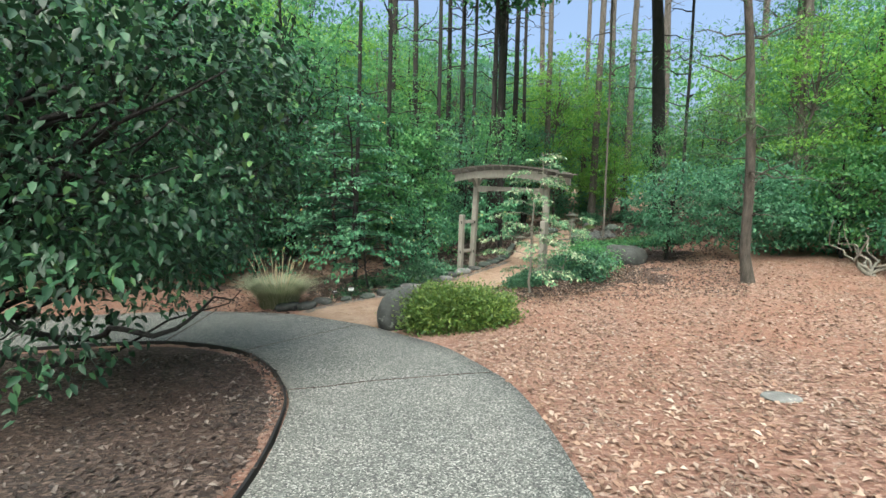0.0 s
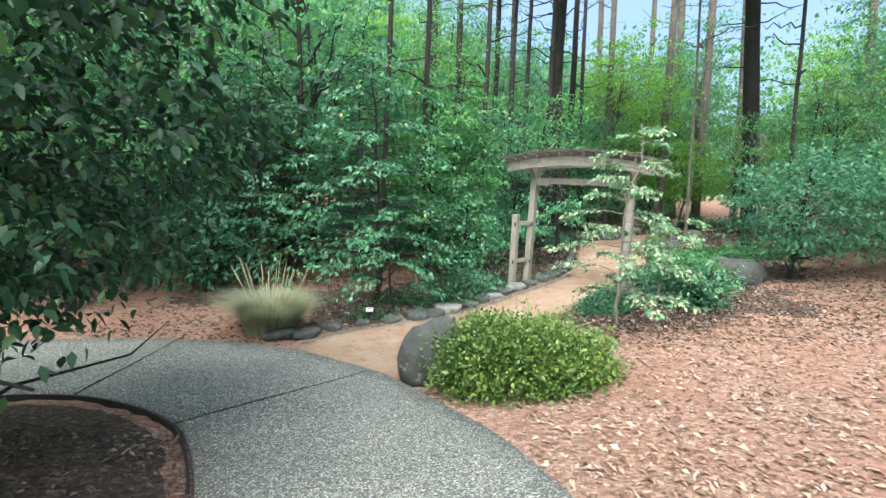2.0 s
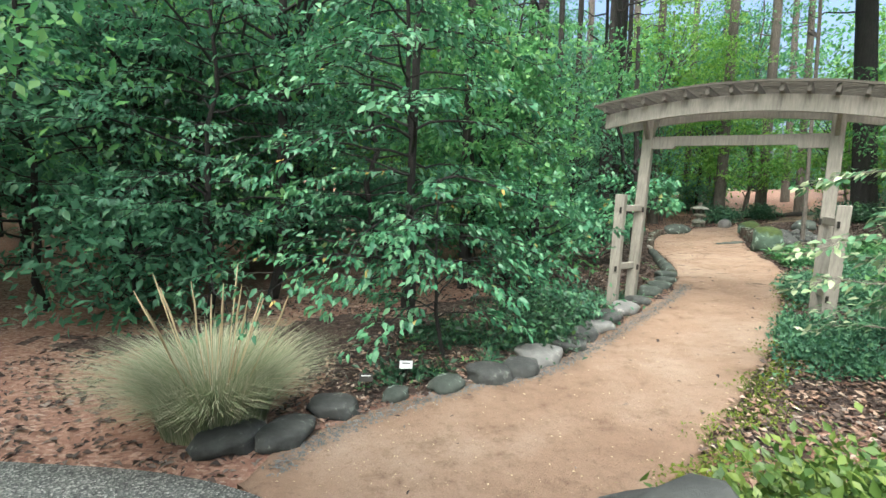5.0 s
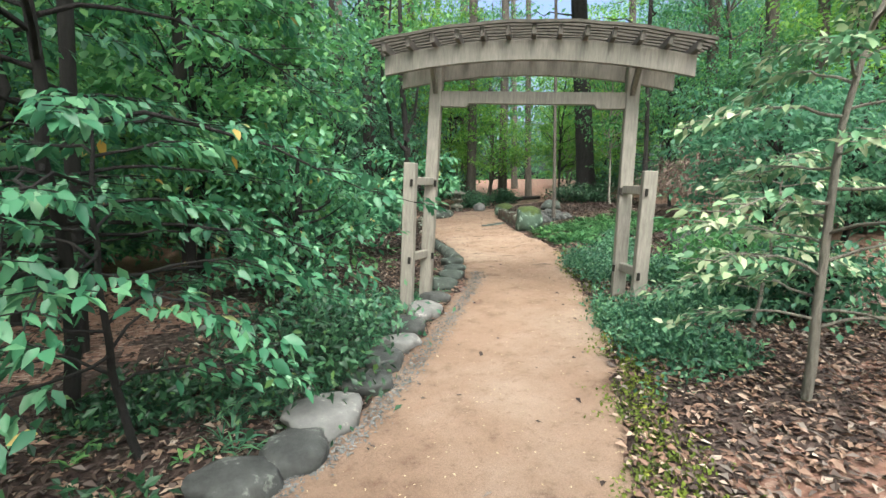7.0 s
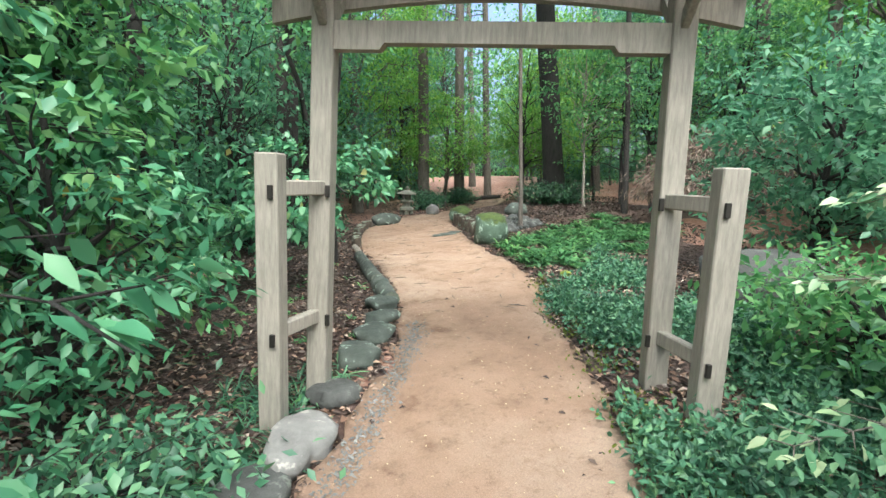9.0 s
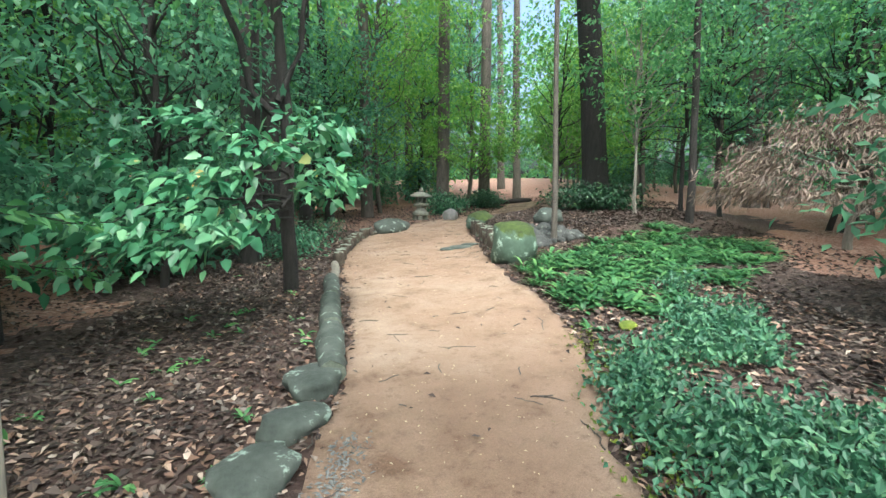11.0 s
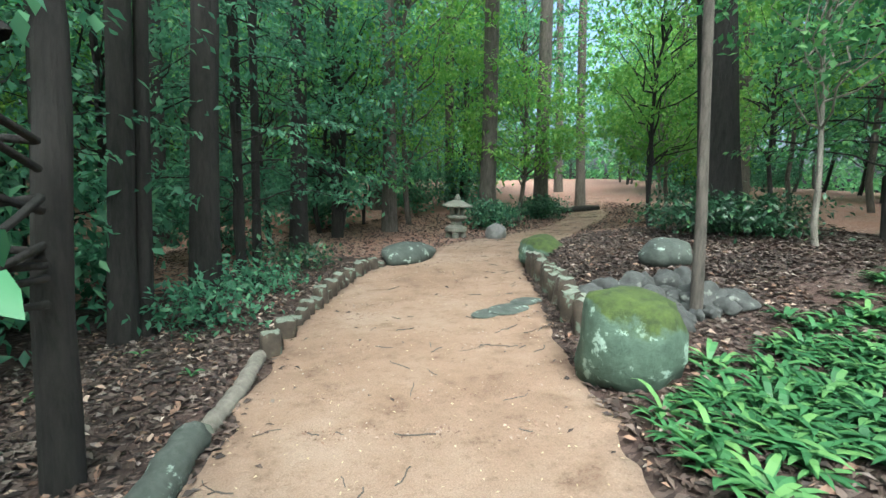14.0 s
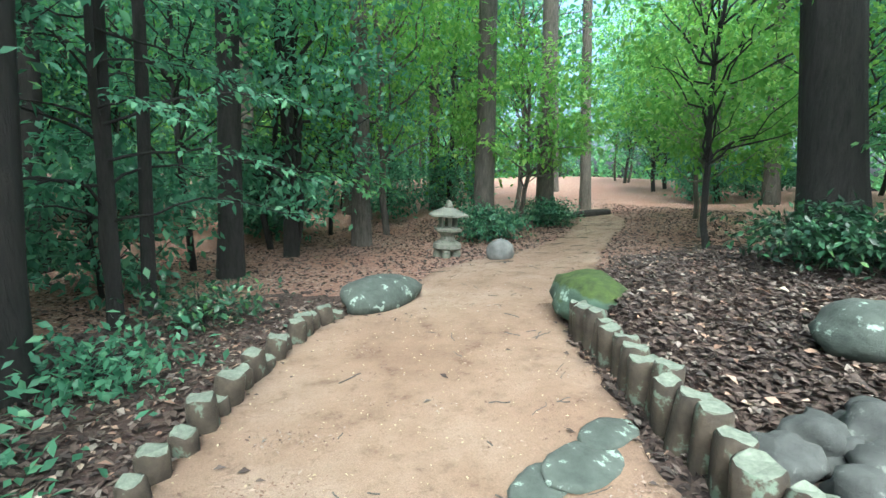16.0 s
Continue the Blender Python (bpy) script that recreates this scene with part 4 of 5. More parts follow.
# shrubs and small trees on both sides, near the walk
def leafy(name, x, y, r, h, n, per, size, mat, seed, label, bark=M_BARK_DARK, low=.06, trunk_r=.05, fine=False, flat=.32, category="shrub", sigma=.2, group=""):
    rg = np.random.default_rng(seed)
    p, o, c = clumps(rg, n, per, np.array([r, r, h * (1 - low) * .5]), sigma, flat, .4)
    mid = h * low + h * (1 - low) * .5
    p, c = p + [0, 0, mid], c + [0, 0, mid]
    p[:, 2] = np.maximum(p[:, 2], .05)
    lv = leaf_mesh(rg, p, size, .5, .3, o * .5, .7, fine)
    return plant(name, x, y, label, category, stems_to(rg, np.array([rg.normal(0, .12), rg.normal(0, .12) + (.06 * h if y > 15 else 0), h * .85]), c[::max(1, n // 26)], trunk_r), [lv], bark, [mat], group)


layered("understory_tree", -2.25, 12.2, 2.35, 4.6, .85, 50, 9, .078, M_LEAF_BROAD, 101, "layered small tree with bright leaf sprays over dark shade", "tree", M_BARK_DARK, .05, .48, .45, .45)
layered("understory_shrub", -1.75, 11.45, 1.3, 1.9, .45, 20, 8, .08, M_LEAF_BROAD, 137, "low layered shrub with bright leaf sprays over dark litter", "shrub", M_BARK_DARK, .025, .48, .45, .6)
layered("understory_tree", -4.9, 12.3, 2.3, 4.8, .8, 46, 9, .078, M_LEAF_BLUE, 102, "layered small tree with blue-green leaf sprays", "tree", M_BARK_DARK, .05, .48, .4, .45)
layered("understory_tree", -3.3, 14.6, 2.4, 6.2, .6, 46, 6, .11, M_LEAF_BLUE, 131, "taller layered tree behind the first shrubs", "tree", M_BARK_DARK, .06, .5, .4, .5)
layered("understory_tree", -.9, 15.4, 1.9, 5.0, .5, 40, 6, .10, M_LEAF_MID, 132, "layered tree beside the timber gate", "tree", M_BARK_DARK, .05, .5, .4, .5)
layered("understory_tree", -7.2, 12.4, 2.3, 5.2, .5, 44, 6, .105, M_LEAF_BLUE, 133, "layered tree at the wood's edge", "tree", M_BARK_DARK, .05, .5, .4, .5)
leafy("low_shrub", -.85, 12.0, .55, .6, 60, 30, .065, M_LEAF_DARK, 134, "low dark leafy shrub in the shade by the path", trunk_r=.012)
leafy("low_shrub", -.35, 12.85, .45, .5, 50, 30, .07, M_LEAF_COVER, 135, "low green shrub in the shade by the path", trunk_r=.012)
leafy("understory_shrub", -.65, 14.0, .95, 2.2, 80, 30, .095, M_LEAF_BROAD, 103, "leafy shrub beside the timber gate")
leafy("understory_shrub", -6.2, 14.2, 1.7, 4.5, 210, 34, .12, M_LEAF_DARK, 104, "dense dark evergreen shrub at the wood's edge")
leafy("understory_shrub", -8.6, 10.9, 1.7, 4.0, 200, 34, .12, M_LEAF_DARK, 105, "dense dark evergreen shrub at the wood's edge")
leafy("understory_shrub", -1.3, 17.4, 1.2, 3.4, 140, 34, .11, M_LEAF_BLUE, 106, "slender shrub with blue-green leaves in the shade")
leafy("understory_shrub", -1.6, 15.2, 1.7, 5.2, 220, 34, .13, M_LEAF_MID, 107, "tall shrub with mid-green leaves")
leafy("understory_shrub", 3.55, 11.85, .6, .8, 70, 30, .08, M_LEAF_MID, 108, "low green shrub beside the gate")
leafy("understory_shrub", 3.35, 11.0, .5, .8, 60, 30, .08, M_LEAF_COVER, 109, "low dark green shrub under the variegated tree")
leafy("understory_shrub", 6.2, 13.3, 1.3, 2.8, 150, 34, .11, M_LEAF_BLUE, 110, "dark green shrub behind the clearing")
leafy("understory_shrub", 8.2, 13.2, 1.4, 3.0, 160, 34, .11, M_LEAF_BLUE, 111, "dark green shrub behind the clearing")
leafy("understory_shrub", 10.8, 13.0, 1.5, 3.2, 160, 34, .12, M_LEAF_MID, 112, "green shrub behind the clearing")
leafy("low_shrub", 8.35, 20.6, .55, .6, 60, 28, .08, M_LEAF_DARK, 113, "low dark ivy-like shrub at the big tree's foot", trunk_r=.01)
leafy("low_shrub", 8.9, 20.0, .6, .55, 60, 28, .08, M_LEAF_DARK, 114, "low dark ivy-like shrub at the big tree's foot", trunk_r=.01)
leafy("low_shrub", 2.4, 20.2, .36, .5, 26, 24, .08, M_LEAF_BLUE, 115, "low leafy shrub behind the edging logs", trunk_r=.012)
leafy("low_shrub", 2.8, 21.5, .36, .42, 26, 24, .08, M_LEAF_BLUE, 116, "low leafy shrub behind the edging logs", trunk_r=.012)
leafy("low_shrub", 3.3, 22.7, .4, .4, 28, 24, .075, M_LEAF_DARK, 117, "low dark shrub behind the edging logs", trunk_r=.012)
layered("understory_tree", 2.55, 23.0, 1.9, 4.6, .9, 36, 7, .075, M_LEAF_BLUE, 151, "layered small tree with dark green sprays among the trunks", "tree", M_BARK_DARK, .055, .5, .35, .5)
layered("understory_tree", .5, 21.4, 2.0, 5.0, .9, 36, 7, .08, M_LEAF_BLUE, 152, "layered small tree with dark green sprays among the trunks", "tree", M_BARK_DARK, .055, .5, .35, .5)
layered("understory_tree", 9.95, 19.3, 1.8, 4.6, .8, 40, 7, .075, M_LEAF_MID, 153, "layered evergreen with small leaves beside the big tree", "tree", M_BARK_DARK, .05, .5, .35, .5)
layered("understory_tree", 10.9, 17.1, 1.8, 4.4, .7, 38, 7, .08, M_LEAF_BLUE, 154, "layered evergreen with small leaves behind the fern bed", "tree", M_BARK_DARK, .05, .5, .35, .5)
layered("understory_tree", 4.0, 27.2, 2.2, 5.2, 1.2, 36, 7, .10, M_LEAF_MID, 155, "layered green tree beyond the stone lantern", "tree", M_BARK_DARK, .06, .5, .35, .5)
leafy("round_shrub", 8.05, 26.5, .6, .75, 80, 30, .09, M_LEAF_COVER, 118, "rounded dark green shrub at a trunk's foot", trunk_r=.02)
leafy("round_shrub", 10.3, 27.9, .55, .7, 70, 30, .09, M_LEAF_COVER, 119, "rounded dark green shrub at a trunk's foot", trunk_r=.02)
leafy("small_tree", 10.8, 24.0, 1.5, 3.3, 120, 26, .12, M_LEAF_LIGHT, 120, "small many-stemmed tree with yellow-green leaves", M_BARK_GREY, .3, .04, category="tree")
leafy("small_tree", 9.4, 27.6, 2.0, 4.2, 150, 28, .14, M_LEAF_LIGHT, 121, "small tree with bright yellow-green leaves", M_BARK, .25, .06, category="tree")
leafy("small_tree", 13.2, 26.2, 2.2, 4.6, 160, 28, .15, M_LEAF_LIGHT, 122, "small tree with bright yellow-green leaves", M_BARK, .25, .06, category="tree")
leafy("small_tree", 8.6, 19.2, 1.3, 4.2, 80, 24, .11, M_LEAF_MID, 123, "slender young tree with sparse leaves", M_BARK_GREY, .4, .035, category="tree")


for k, (x, y, r, h, m) in enumerate([(9.7, 22.9, 1.7, 5.6, M_LEAF_LIGHT), (.8, 18.9, 1.6, 5.2, M_LEAF_BLUE), (1.1, 22.2, 1.7, 5.6, M_LEAF_BLUE), (2.9, 25.6, 1.8, 5.6, M_LEAF_MID), (-.9, 16.6, 1.6, 5.0, M_LEAF_BLUE),
                                      (5.3, 28.8, 1.9, 5.6, M_LEAF_LIGHT), (10.6, 18.9, 1.8, 5.2, M_LEAF_BLUE), (12.4, 22.6, 1.9, 5.6, M_LEAF_LIGHT), (-.6, 20.6, 1.7, 5.4, M_LEAF_MID), (10.9, 16.9, 1.6, 4.6, M_LEAF_MID)]):
    word = {"cool_green_leaves": "blue-green", "mid_green_leaves": "mid-green", "fresh_yellow_green_leaves": "bright yellow-green"}[m.name]
    leafy("small_tree", x, y, r, h, 85, 26, .115, m, 140 + k, "small woodland tree with sprays of " + word + " leaves", M_BARK_DARK, .27, .05, category="tree", flat=.2, sigma=.28)


# big trees with bare trunks in view; some get unseen crowns added for shade
def trunk_tree(name, x, y, r, h, seed, bark, label, lean=(0, 0), crown=0.0, leaf=M_LEAF_MID, shade_shift=(0, 0)):
    rg = np.random.default_rng(seed)
    if y > 15:
        lean = (lean[0] - .01 * h, lean[1] + .095 * h)
    pts = bent(rg, (0, 0, 0), (lean[0], lean[1], h), 18, .012)
    rad = np.r_[r * 1.25, r * 1.06, np.linspace(r, r * .7, 16)]
    st = [(pts, rad)]
    for k in range(9):
        z = rg.uniform(h * .3, h * .95)
        a = rg.uniform(0, 6.28)
        s = np.array([np.interp(z, pts[:, 2], pts[:, 0]), np.interp(z, pts[:, 2], pts[:, 1]), z])
        st.append((bent(rg, s, s + [math.cos(a) * 1.6, math.sin(a) * 1.6, rg.uniform(-.2, .6)], 7, .4), np.linspace(.03, .006, 7)))
    if not crown:
        return plant(name, x, y, label, "tree", st, [], bark, [], single=True)
    # added crown above the view, moved sideways to block sky light below
    p, o, c = clumps(rg, 130, 34, np.array([crown, crown, h * .13]), .5, .3, .3)
    top = pts[-1] + [shade_shift[0], shade_shift[1], -h * .12]
    lv = leaf_mesh(rg, p + top, .27, .55, .2, o * .4, .8)
    return plant(name, x, y, label, "tree", st, [lv], bark, [leaf], single=True)


# crowns of these two are added overhead to dim path and bank
trunk_tree("young_tree", 6.08, 18.36, .04, 12.5, 202, M_BARK, "thin straight young tree on the bank", crown=3.0, shade_shift=(-.6, -2.2))
trunk_tree("large_tree", 9.42, 21.15, .285, 13.5, 201, M_BARK_DARK, "massive dark-barked tree on the leaf-strewn bank", (-.6, .25), 4.6, shade_shift=(-.6, -2.0))
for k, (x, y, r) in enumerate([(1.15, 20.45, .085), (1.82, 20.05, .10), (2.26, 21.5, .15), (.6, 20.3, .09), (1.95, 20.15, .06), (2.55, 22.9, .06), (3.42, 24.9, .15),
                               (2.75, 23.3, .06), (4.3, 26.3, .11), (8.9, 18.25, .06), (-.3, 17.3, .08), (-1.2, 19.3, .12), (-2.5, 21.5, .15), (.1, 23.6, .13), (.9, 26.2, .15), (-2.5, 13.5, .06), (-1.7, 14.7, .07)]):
    # only these two carry an added, unseen crown for shading
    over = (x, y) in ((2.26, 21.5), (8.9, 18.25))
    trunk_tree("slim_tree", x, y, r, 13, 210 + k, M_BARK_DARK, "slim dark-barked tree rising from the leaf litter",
               (math.sin(k * 2.2) * .2 + (.35 if over and x < 3 else 0), math.cos(k * 1.7) * .2), 3.6 if over else 0, shade_shift=(0, -1.5))
for k, (x, y, r) in enumerate([(5.65, 27.1, .17), (8.2, 27.0, .2), (10.5, 28.3, .2), (11.4, 34.0, .26), (16.7, 37.2, .2), (13.4, 30.5, .16), (17.5, 27.5, .2), (9.5, 33.5, .18), (6.5, 33, .2), (12.8, 17.5, .17), (14.8, 21.0, .2),
                               (11.0, 15.2, .12), (3.6, 31, .18), (6.4, 16.9, .12)]):
    if k < 13:
        trunk_tree("pine_tree", x, y, r, 17, 240 + k, M_BARK, "tall straight pine with grey-brown bark", (math.sin(k * 1.3) * .4, math.cos(k) * .4))

# ---- woods all round ----
def wood_kind(name, seed, r, h, low, n, per, size, mat, bark, label, x, y):
    return leafy(name, x, y, r, h, n, per, size, mat, seed, label, bark, low, .09, False, .3, "tree", .38, "trees of the wood")


rg = np.random.default_rng(77)
spots = []
tries = 0
while len(spots) < 165 and tries < 30000:
    tries += 1
    a, d = rg.uniform(0, 2 * np.pi), rg.uniform(6, 44)
    x, y = 4 + d * math.cos(a), 14 + d * math.sin(a) * 1.05
    near = np.min(np.hypot(WALK[:, 0] - x, WALK[:, 1] - y))
    if near < 3.6 or (-1 < x < 11 and -6 < y < 13.6) or (y < 9.8 and x > -9 and near < 9) or (9.5 < x < 19 and 17 < y < 27) or (3 < x < 10 and 14 < y < 25.5):
        continue
    if x < 4 and 14 < y < 31 and near < 6:
        continue
    if y < 0 and rg.uniform() < .55:
        continue
    if min([9.] + [math.hypot(x - q[0], y - q[1]) for q in spots]) < 1.7:
        continue
    spots.append((x, y, near))
spots.sort(key=lambda q: q[2])
kinds_near = [(M_LEAF_BLUE, 2.2, 7.5), (M_LEAF_MID, 2.5, 8.5), (M_LEAF_BLUE, 2.0, 6.0), (M_LEAF_MID, 2.6, 10.0), (M_LEAF_LIGHT, 2.4, 8.0)]
kinds_far = [(M_LEAF_BLUE, 3.2, 13.0), (M_LEAF_MID, 3.4, 15.0), (M_LEAF_LIGHT, 3.0, 12.0), (M_LEAF_MID, 3.6, 17.0)]
made = {}
for k, (x, y, near) in enumerate(spots):
    far = near > 13
    pool = kinds_far if far else kinds_near
    j = (k * 7 + k // 3) % len(pool)
    key = (far, j)
    word = {"cool_green_leaves": "blue-green", "mid_green_leaves": "mid-green", "fresh_yellow_green_leaves": "yellow-green"}[pool[j][0].name]
    if key not in made:
        m, r, h = pool[j]
        label = ("tall woodland tree" if far else "young woodland tree") + " with layered " + word + " foliage"
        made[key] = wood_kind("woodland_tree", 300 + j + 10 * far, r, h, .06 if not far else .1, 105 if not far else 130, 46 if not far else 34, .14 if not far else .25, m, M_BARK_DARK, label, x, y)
    else:
        copy_thing(made[key], pose(x, y, gz(x, y) - .03, 0, 0, rg.uniform(0, 360)))

# light canopy trees over the straw beyond the bank and on the far left
lib = [leafy("canopy_tree", x, y, r, h, 150, 46, .15, m, 380 + k, "slender woodland tree with a light " + w + " crown", M_BARK, .2, .08, category="tree", flat=.18, sigma=.36, group="canopy trees")
       for k, (x, y, r, h, m, w) in enumerate([(6.8, 31.5, 2.8, 10.5, M_LEAF_LIGHT, "yellow-green"), (11.5, 31.5, 3.0, 12.0, M_LEAF_MID, "mid-green"), (0.5, 31.0, 3.0, 11.0, M_LEAF_BLUE, "blue-green")])]
taken, tries = [(6.8, 31.5), (11.5, 31.5), (.5, 31.0)], 0
for k, (x, y, kind) in enumerate([(10.6, 14.2, 0), (13.6, 15.2, 1), (-4.8, 17.4, 2), (-2.3, 19.4, 1), (-8.2, 15.4, 2), (-10.5, 12.5, 1), (15.5, 13.0, 2)]):
    taken.append((x, y))
    copy_thing(lib[kind], pose(x, y, gz(x, y) - .03, 0, 0, 47 * k) @ Matrix.Diagonal((.8, .8, .72, 1)))
while len(taken) < 64 and tries < 9000:
    tries += 1
    x, y = rg.uniform(-10, 27), rg.uniform(14, 47)
    near = np.min(np.hypot(WALK[:, 0] - x, WALK[:, 1] - y))
    if near < 3.4 or (x < 4 and near < 8) or (4 < x < 13.5 and y < 26) or min(math.hypot(x - q[0], y - q[1]) for q in taken) < 2.5:
        continue
    taken.append((x, y))
    copy_thing(lib[tries % 3], pose(x, y, gz(x, y) - .03, 0, 0, rg.uniform(0, 360)))

# undergrowth between the trunks
first = None
for k in range(120):
    a, d = rg.uniform(0, 2 * np.pi), rg.uniform(5, 30)
    x, y = 4 + d * math.cos(a), 15 + d * math.sin(a)
    near = np.min(np.hypot(WALK[:, 0] - x, WALK[:, 1] - y))
    if near < 3.3 or (-1 < x < 11 and -6 < y < 13.4) or (y < 9.6 and x > -9) or (4 < x < 16 and 14 < y < 28):
        continue
    if first is None:
        first = leafy("woodland_shrub", x, y, 1.15, 1.9, 95, 26, .13, M_LEAF_BLUE, 350, "woodland undergrowth shrub with cool green leaves", low=.05, trunk_r=.03, group="undergrowth")
    else:
        copy_thing(first, pose(x, y, gz(x, y) - .03, 0, 0, rg.uniform(0, 360)))

# tall pines standing in the wood; high crowns added partly to shade the ground
first = None
for k in range(14):
    a, d = rg.uniform(0, 2 * np.pi), rg.uniform(14, 42)
    x, y = 4 + d * math.cos(a), 15 + d * math.sin(a)
    if np.min(np.hypot(WALK[:, 0] - x, WALK[:, 1] - y)) < 5 or (-2 < x < 11 and -6 < y < 14):
        continue
    if first is None:
        first = trunk_tree("tall_pine", x, y, .17, 20, 290, M_BARK, "tall pine with a high green crown in the wood", (.4, .2), 3.4, M_NEEDLE)
        tagged(first, group="tall pines")
    else:
        copy_thing(first, pose(x, y, gz(x, y) - .05, 0, 0, rg.uniform(0, 360)))


# far foliage that closes the wood
rg = np.random.default_rng(5)
n = 120000
a = rg.uniform(0, 2 * np.pi, n)
d = rg.uniform(46, 62, n)
h = 18 * rg.uniform(0, 1, n) ** 1.45
cx = np.repeat(rg.normal(0, 1, (n // 40 + 1, 3)), 40, 0)[:n]
p = np.stack([4 + d * np.cos(a), 14 + d * np.sin(a), h], 1) + cx
p[:, 2] = np.maximum(p[:, 2], .3)
v, f = leaf_mesh(rg, p, .6, .6, .2, None, .8)
tagged(piece("far_woods", mesh_of("far_woods", v, f, M_LEAF_MID)), "dense green woodland closing the view all round", "woods", kind="stuff")


# ---- ground plants and litter ----
def scatter(rg, n, area, reject_paths=True):
    x0, y0, x1, y1 = area
    x, y = rg.uniform(x0, x1, n), rg.uniform(y0, y1, n)
    if reject_paths:
        k = ~(in_ribbon(x, y, SL, SR) | in_ribbon(x, y, CL, CR))
        x, y = x[k], y[k]
    return x, y


def stuff(name, verts, faces, mat, label, category):
    return tagged(piece(name, mesh_of(name, verts, faces, mat)), label, category, kind="stuff")


def tufts(rg, xs, ys, n, length, width, lean, segs=4):
    """Arching strap leaves, n at each place."""
    c = np.repeat(np.stack([xs, ys, ground_z(xs, ys)], 1), n, 0)
    m = len(c)
    a = rg.uniform(0, 2 * np.pi, m)
    L = length * rg.uniform(.6, 1.15, m)
    dirv = np.stack([np.cos(a), np.sin(a), np.zeros(m)], 1)
    side = np.stack([-np.sin(a), np.cos(a), np.zeros(m)], 1)
    steep = rg.uniform(.35, 1.0, m)
    V, Fq = [], []
    base = np.arange(m) * segs * 2
    prof = np.interp(np.linspace(0, 1, segs), [0, .35, .7, 1], [.45, 1, .75, .06])
    for k in range(segs):
        t = k / (segs - 1)
        q = c + dirv * (L * lean * t)[:, None] + np.array([0, 0, 1.]) * (L * steep * (t * 1.05 - .75 * t * t))[:, None]
        w = side * (width * prof[k])
        V += [q - w, q + w + [0, 0, .004]]
    V = np.stack(V, 1).reshape(-1, 3)
    for k in range(segs - 1):
        Fq.append(np.stack([base + 2 * k, base + 2 * k + 1, base + 2 * k + 3, base + 2 * k + 2], 1))
    return V, np.concatenate(Fq)


rg = np.random.default_rng(61)
# fern bed between the ground cover and the mossy boulder
x, y = scatter(rg, 9000, (4.0, 15.0, 8.6, 18.6))
lat = x - np.interp(y, SR[:, 1], SR[:, 0])
wob = .16 * np.sin(x * 4.7 + 1) + .13 * np.sin(x * 9.1 + y * 3) + rg.normal(0, .12, len(x))
k = (lat > .1 + .5 * np.abs(wob)) & (lat < 3.6 - .35 * np.abs(y - 16.6) + wob * 2) & (y > 15.15 + .22 * lat + wob) & (y < 17.4 + .25 * lat + wob * 1.4) & (np.hypot(x - 5.12, y - 18.02) > .5)
k &= np.sin(x * 5.3 + y * 2.1) + np.sin(y * 6.1 - x * 1.7) + rg.normal(0, .6, len(x)) > -.9
x, y = x[k][:620], y[k][:620]
half = len(x) // 2
va, fa = tufts(rg, x[:half], y[:half], 11, .27, .020, .8, 5)
vb, fb = tufts(rg, x[half:], y[half:], 13, .18, .015, .95, 5)
v, f = np.vstack([va, vb]), np.vstack([fa, fb + len(va)])
stuff("fern_bed", v, f, M_FERN, "bed of bright green fern-like fronds beside the path", "ferns")

# dark ground cover from the variegated tree past the gate
x, y = scatter(rg, 9000, (1.2, 10.6, 7.0, 15.6))
lat = x - np.interp(y, SR[:, 1], SR[:, 0])
k = (lat > .1 + .12 * np.sin(y * 3)) & (lat < 1.7 + .5 * np.sin(y * 1.7)) & (np.sin(x * 4.1 + np.sin(y * 2.3)) + np.sin(y * 3.7 + x) > np.where(y > 14.5, .7, -.35) + rg.normal(0, .35, len(x)))
x, y = x[k], y[k]
zc = ground_z(x, y)
cen = np.repeat(np.stack([x, y, zc], 1), 22, 0) + np.abs(rg.normal(0, 1, (len(x) * 22, 3))) * [0, 0, .085] + rg.normal(0, .07, (len(x) * 22, 3)) * [1, 1, 0]
v, f = leaf_mesh(rg, cen, .05, .55, -.25, None, .75)
stuff("ground_cover", v, f, M_LEAF_COVER, "low dark green ground cover beside the sandy path", "ground cover")

# scattered seedlings and grass on the left bank
x, y = scatter(rg, 700, (-2.5, 10.4, 3.0, 20.0))
lat = np.interp(y, SL[:, 1], SL[:, 0]) - x
k = (lat > .25) & (lat < 1.9)
x, y = x[k][:70], y[k][:70]
v, f = tufts(rg, x, y, 7, .14, .012, .7)
stuff("seedlings", v, f, M_LEAF_MID, "small green seedlings growing through the litter", "seedlings")
x, y = scatter(rg, 1500, (-1.4, 11.2, 1.2, 14.2))
lat = np.interp(y, SL[:, 1], SL[:, 0]) - x
k = (lat > .3) & (lat < 1.3)
x, y = x[k][:190], y[k][:190]
v, f = tufts(rg, x, y, 9, .24, .006, .8)
stuff("shade_grass", v, f, M_LEAF_COVER, "thin dark grass in the shade by the gate", "grass")

x, y = scatter(rg, 2400, (-4.2, 10.6, .8, 13.2))
lat = np.interp(y, SL[:, 1], SL[:, 0]) - x
k = (lat > .45) & (lat < 2.2) & (np.sin(x * 3.1 + 1) + np.sin(y * 4.3) > .8)
x, y = x[k], y[k]
cen = np.repeat(np.stack([x, y, ground_z(x, y)], 1), 9, 0) + np.abs(rg.normal(0, 1, (len(x) * 9, 3))) * [0, 0, .09] + rg.normal(0, .08, (len(x) * 9, 3)) * [1, 1, 0]
v, f = leaf_mesh(rg, cen, .075, .5, -.1, None, .7)
stuff("shade_plants", v, f, M_LEAF_DARK, "low dark leafy plants in the shade of the shrubs", "ground cover")

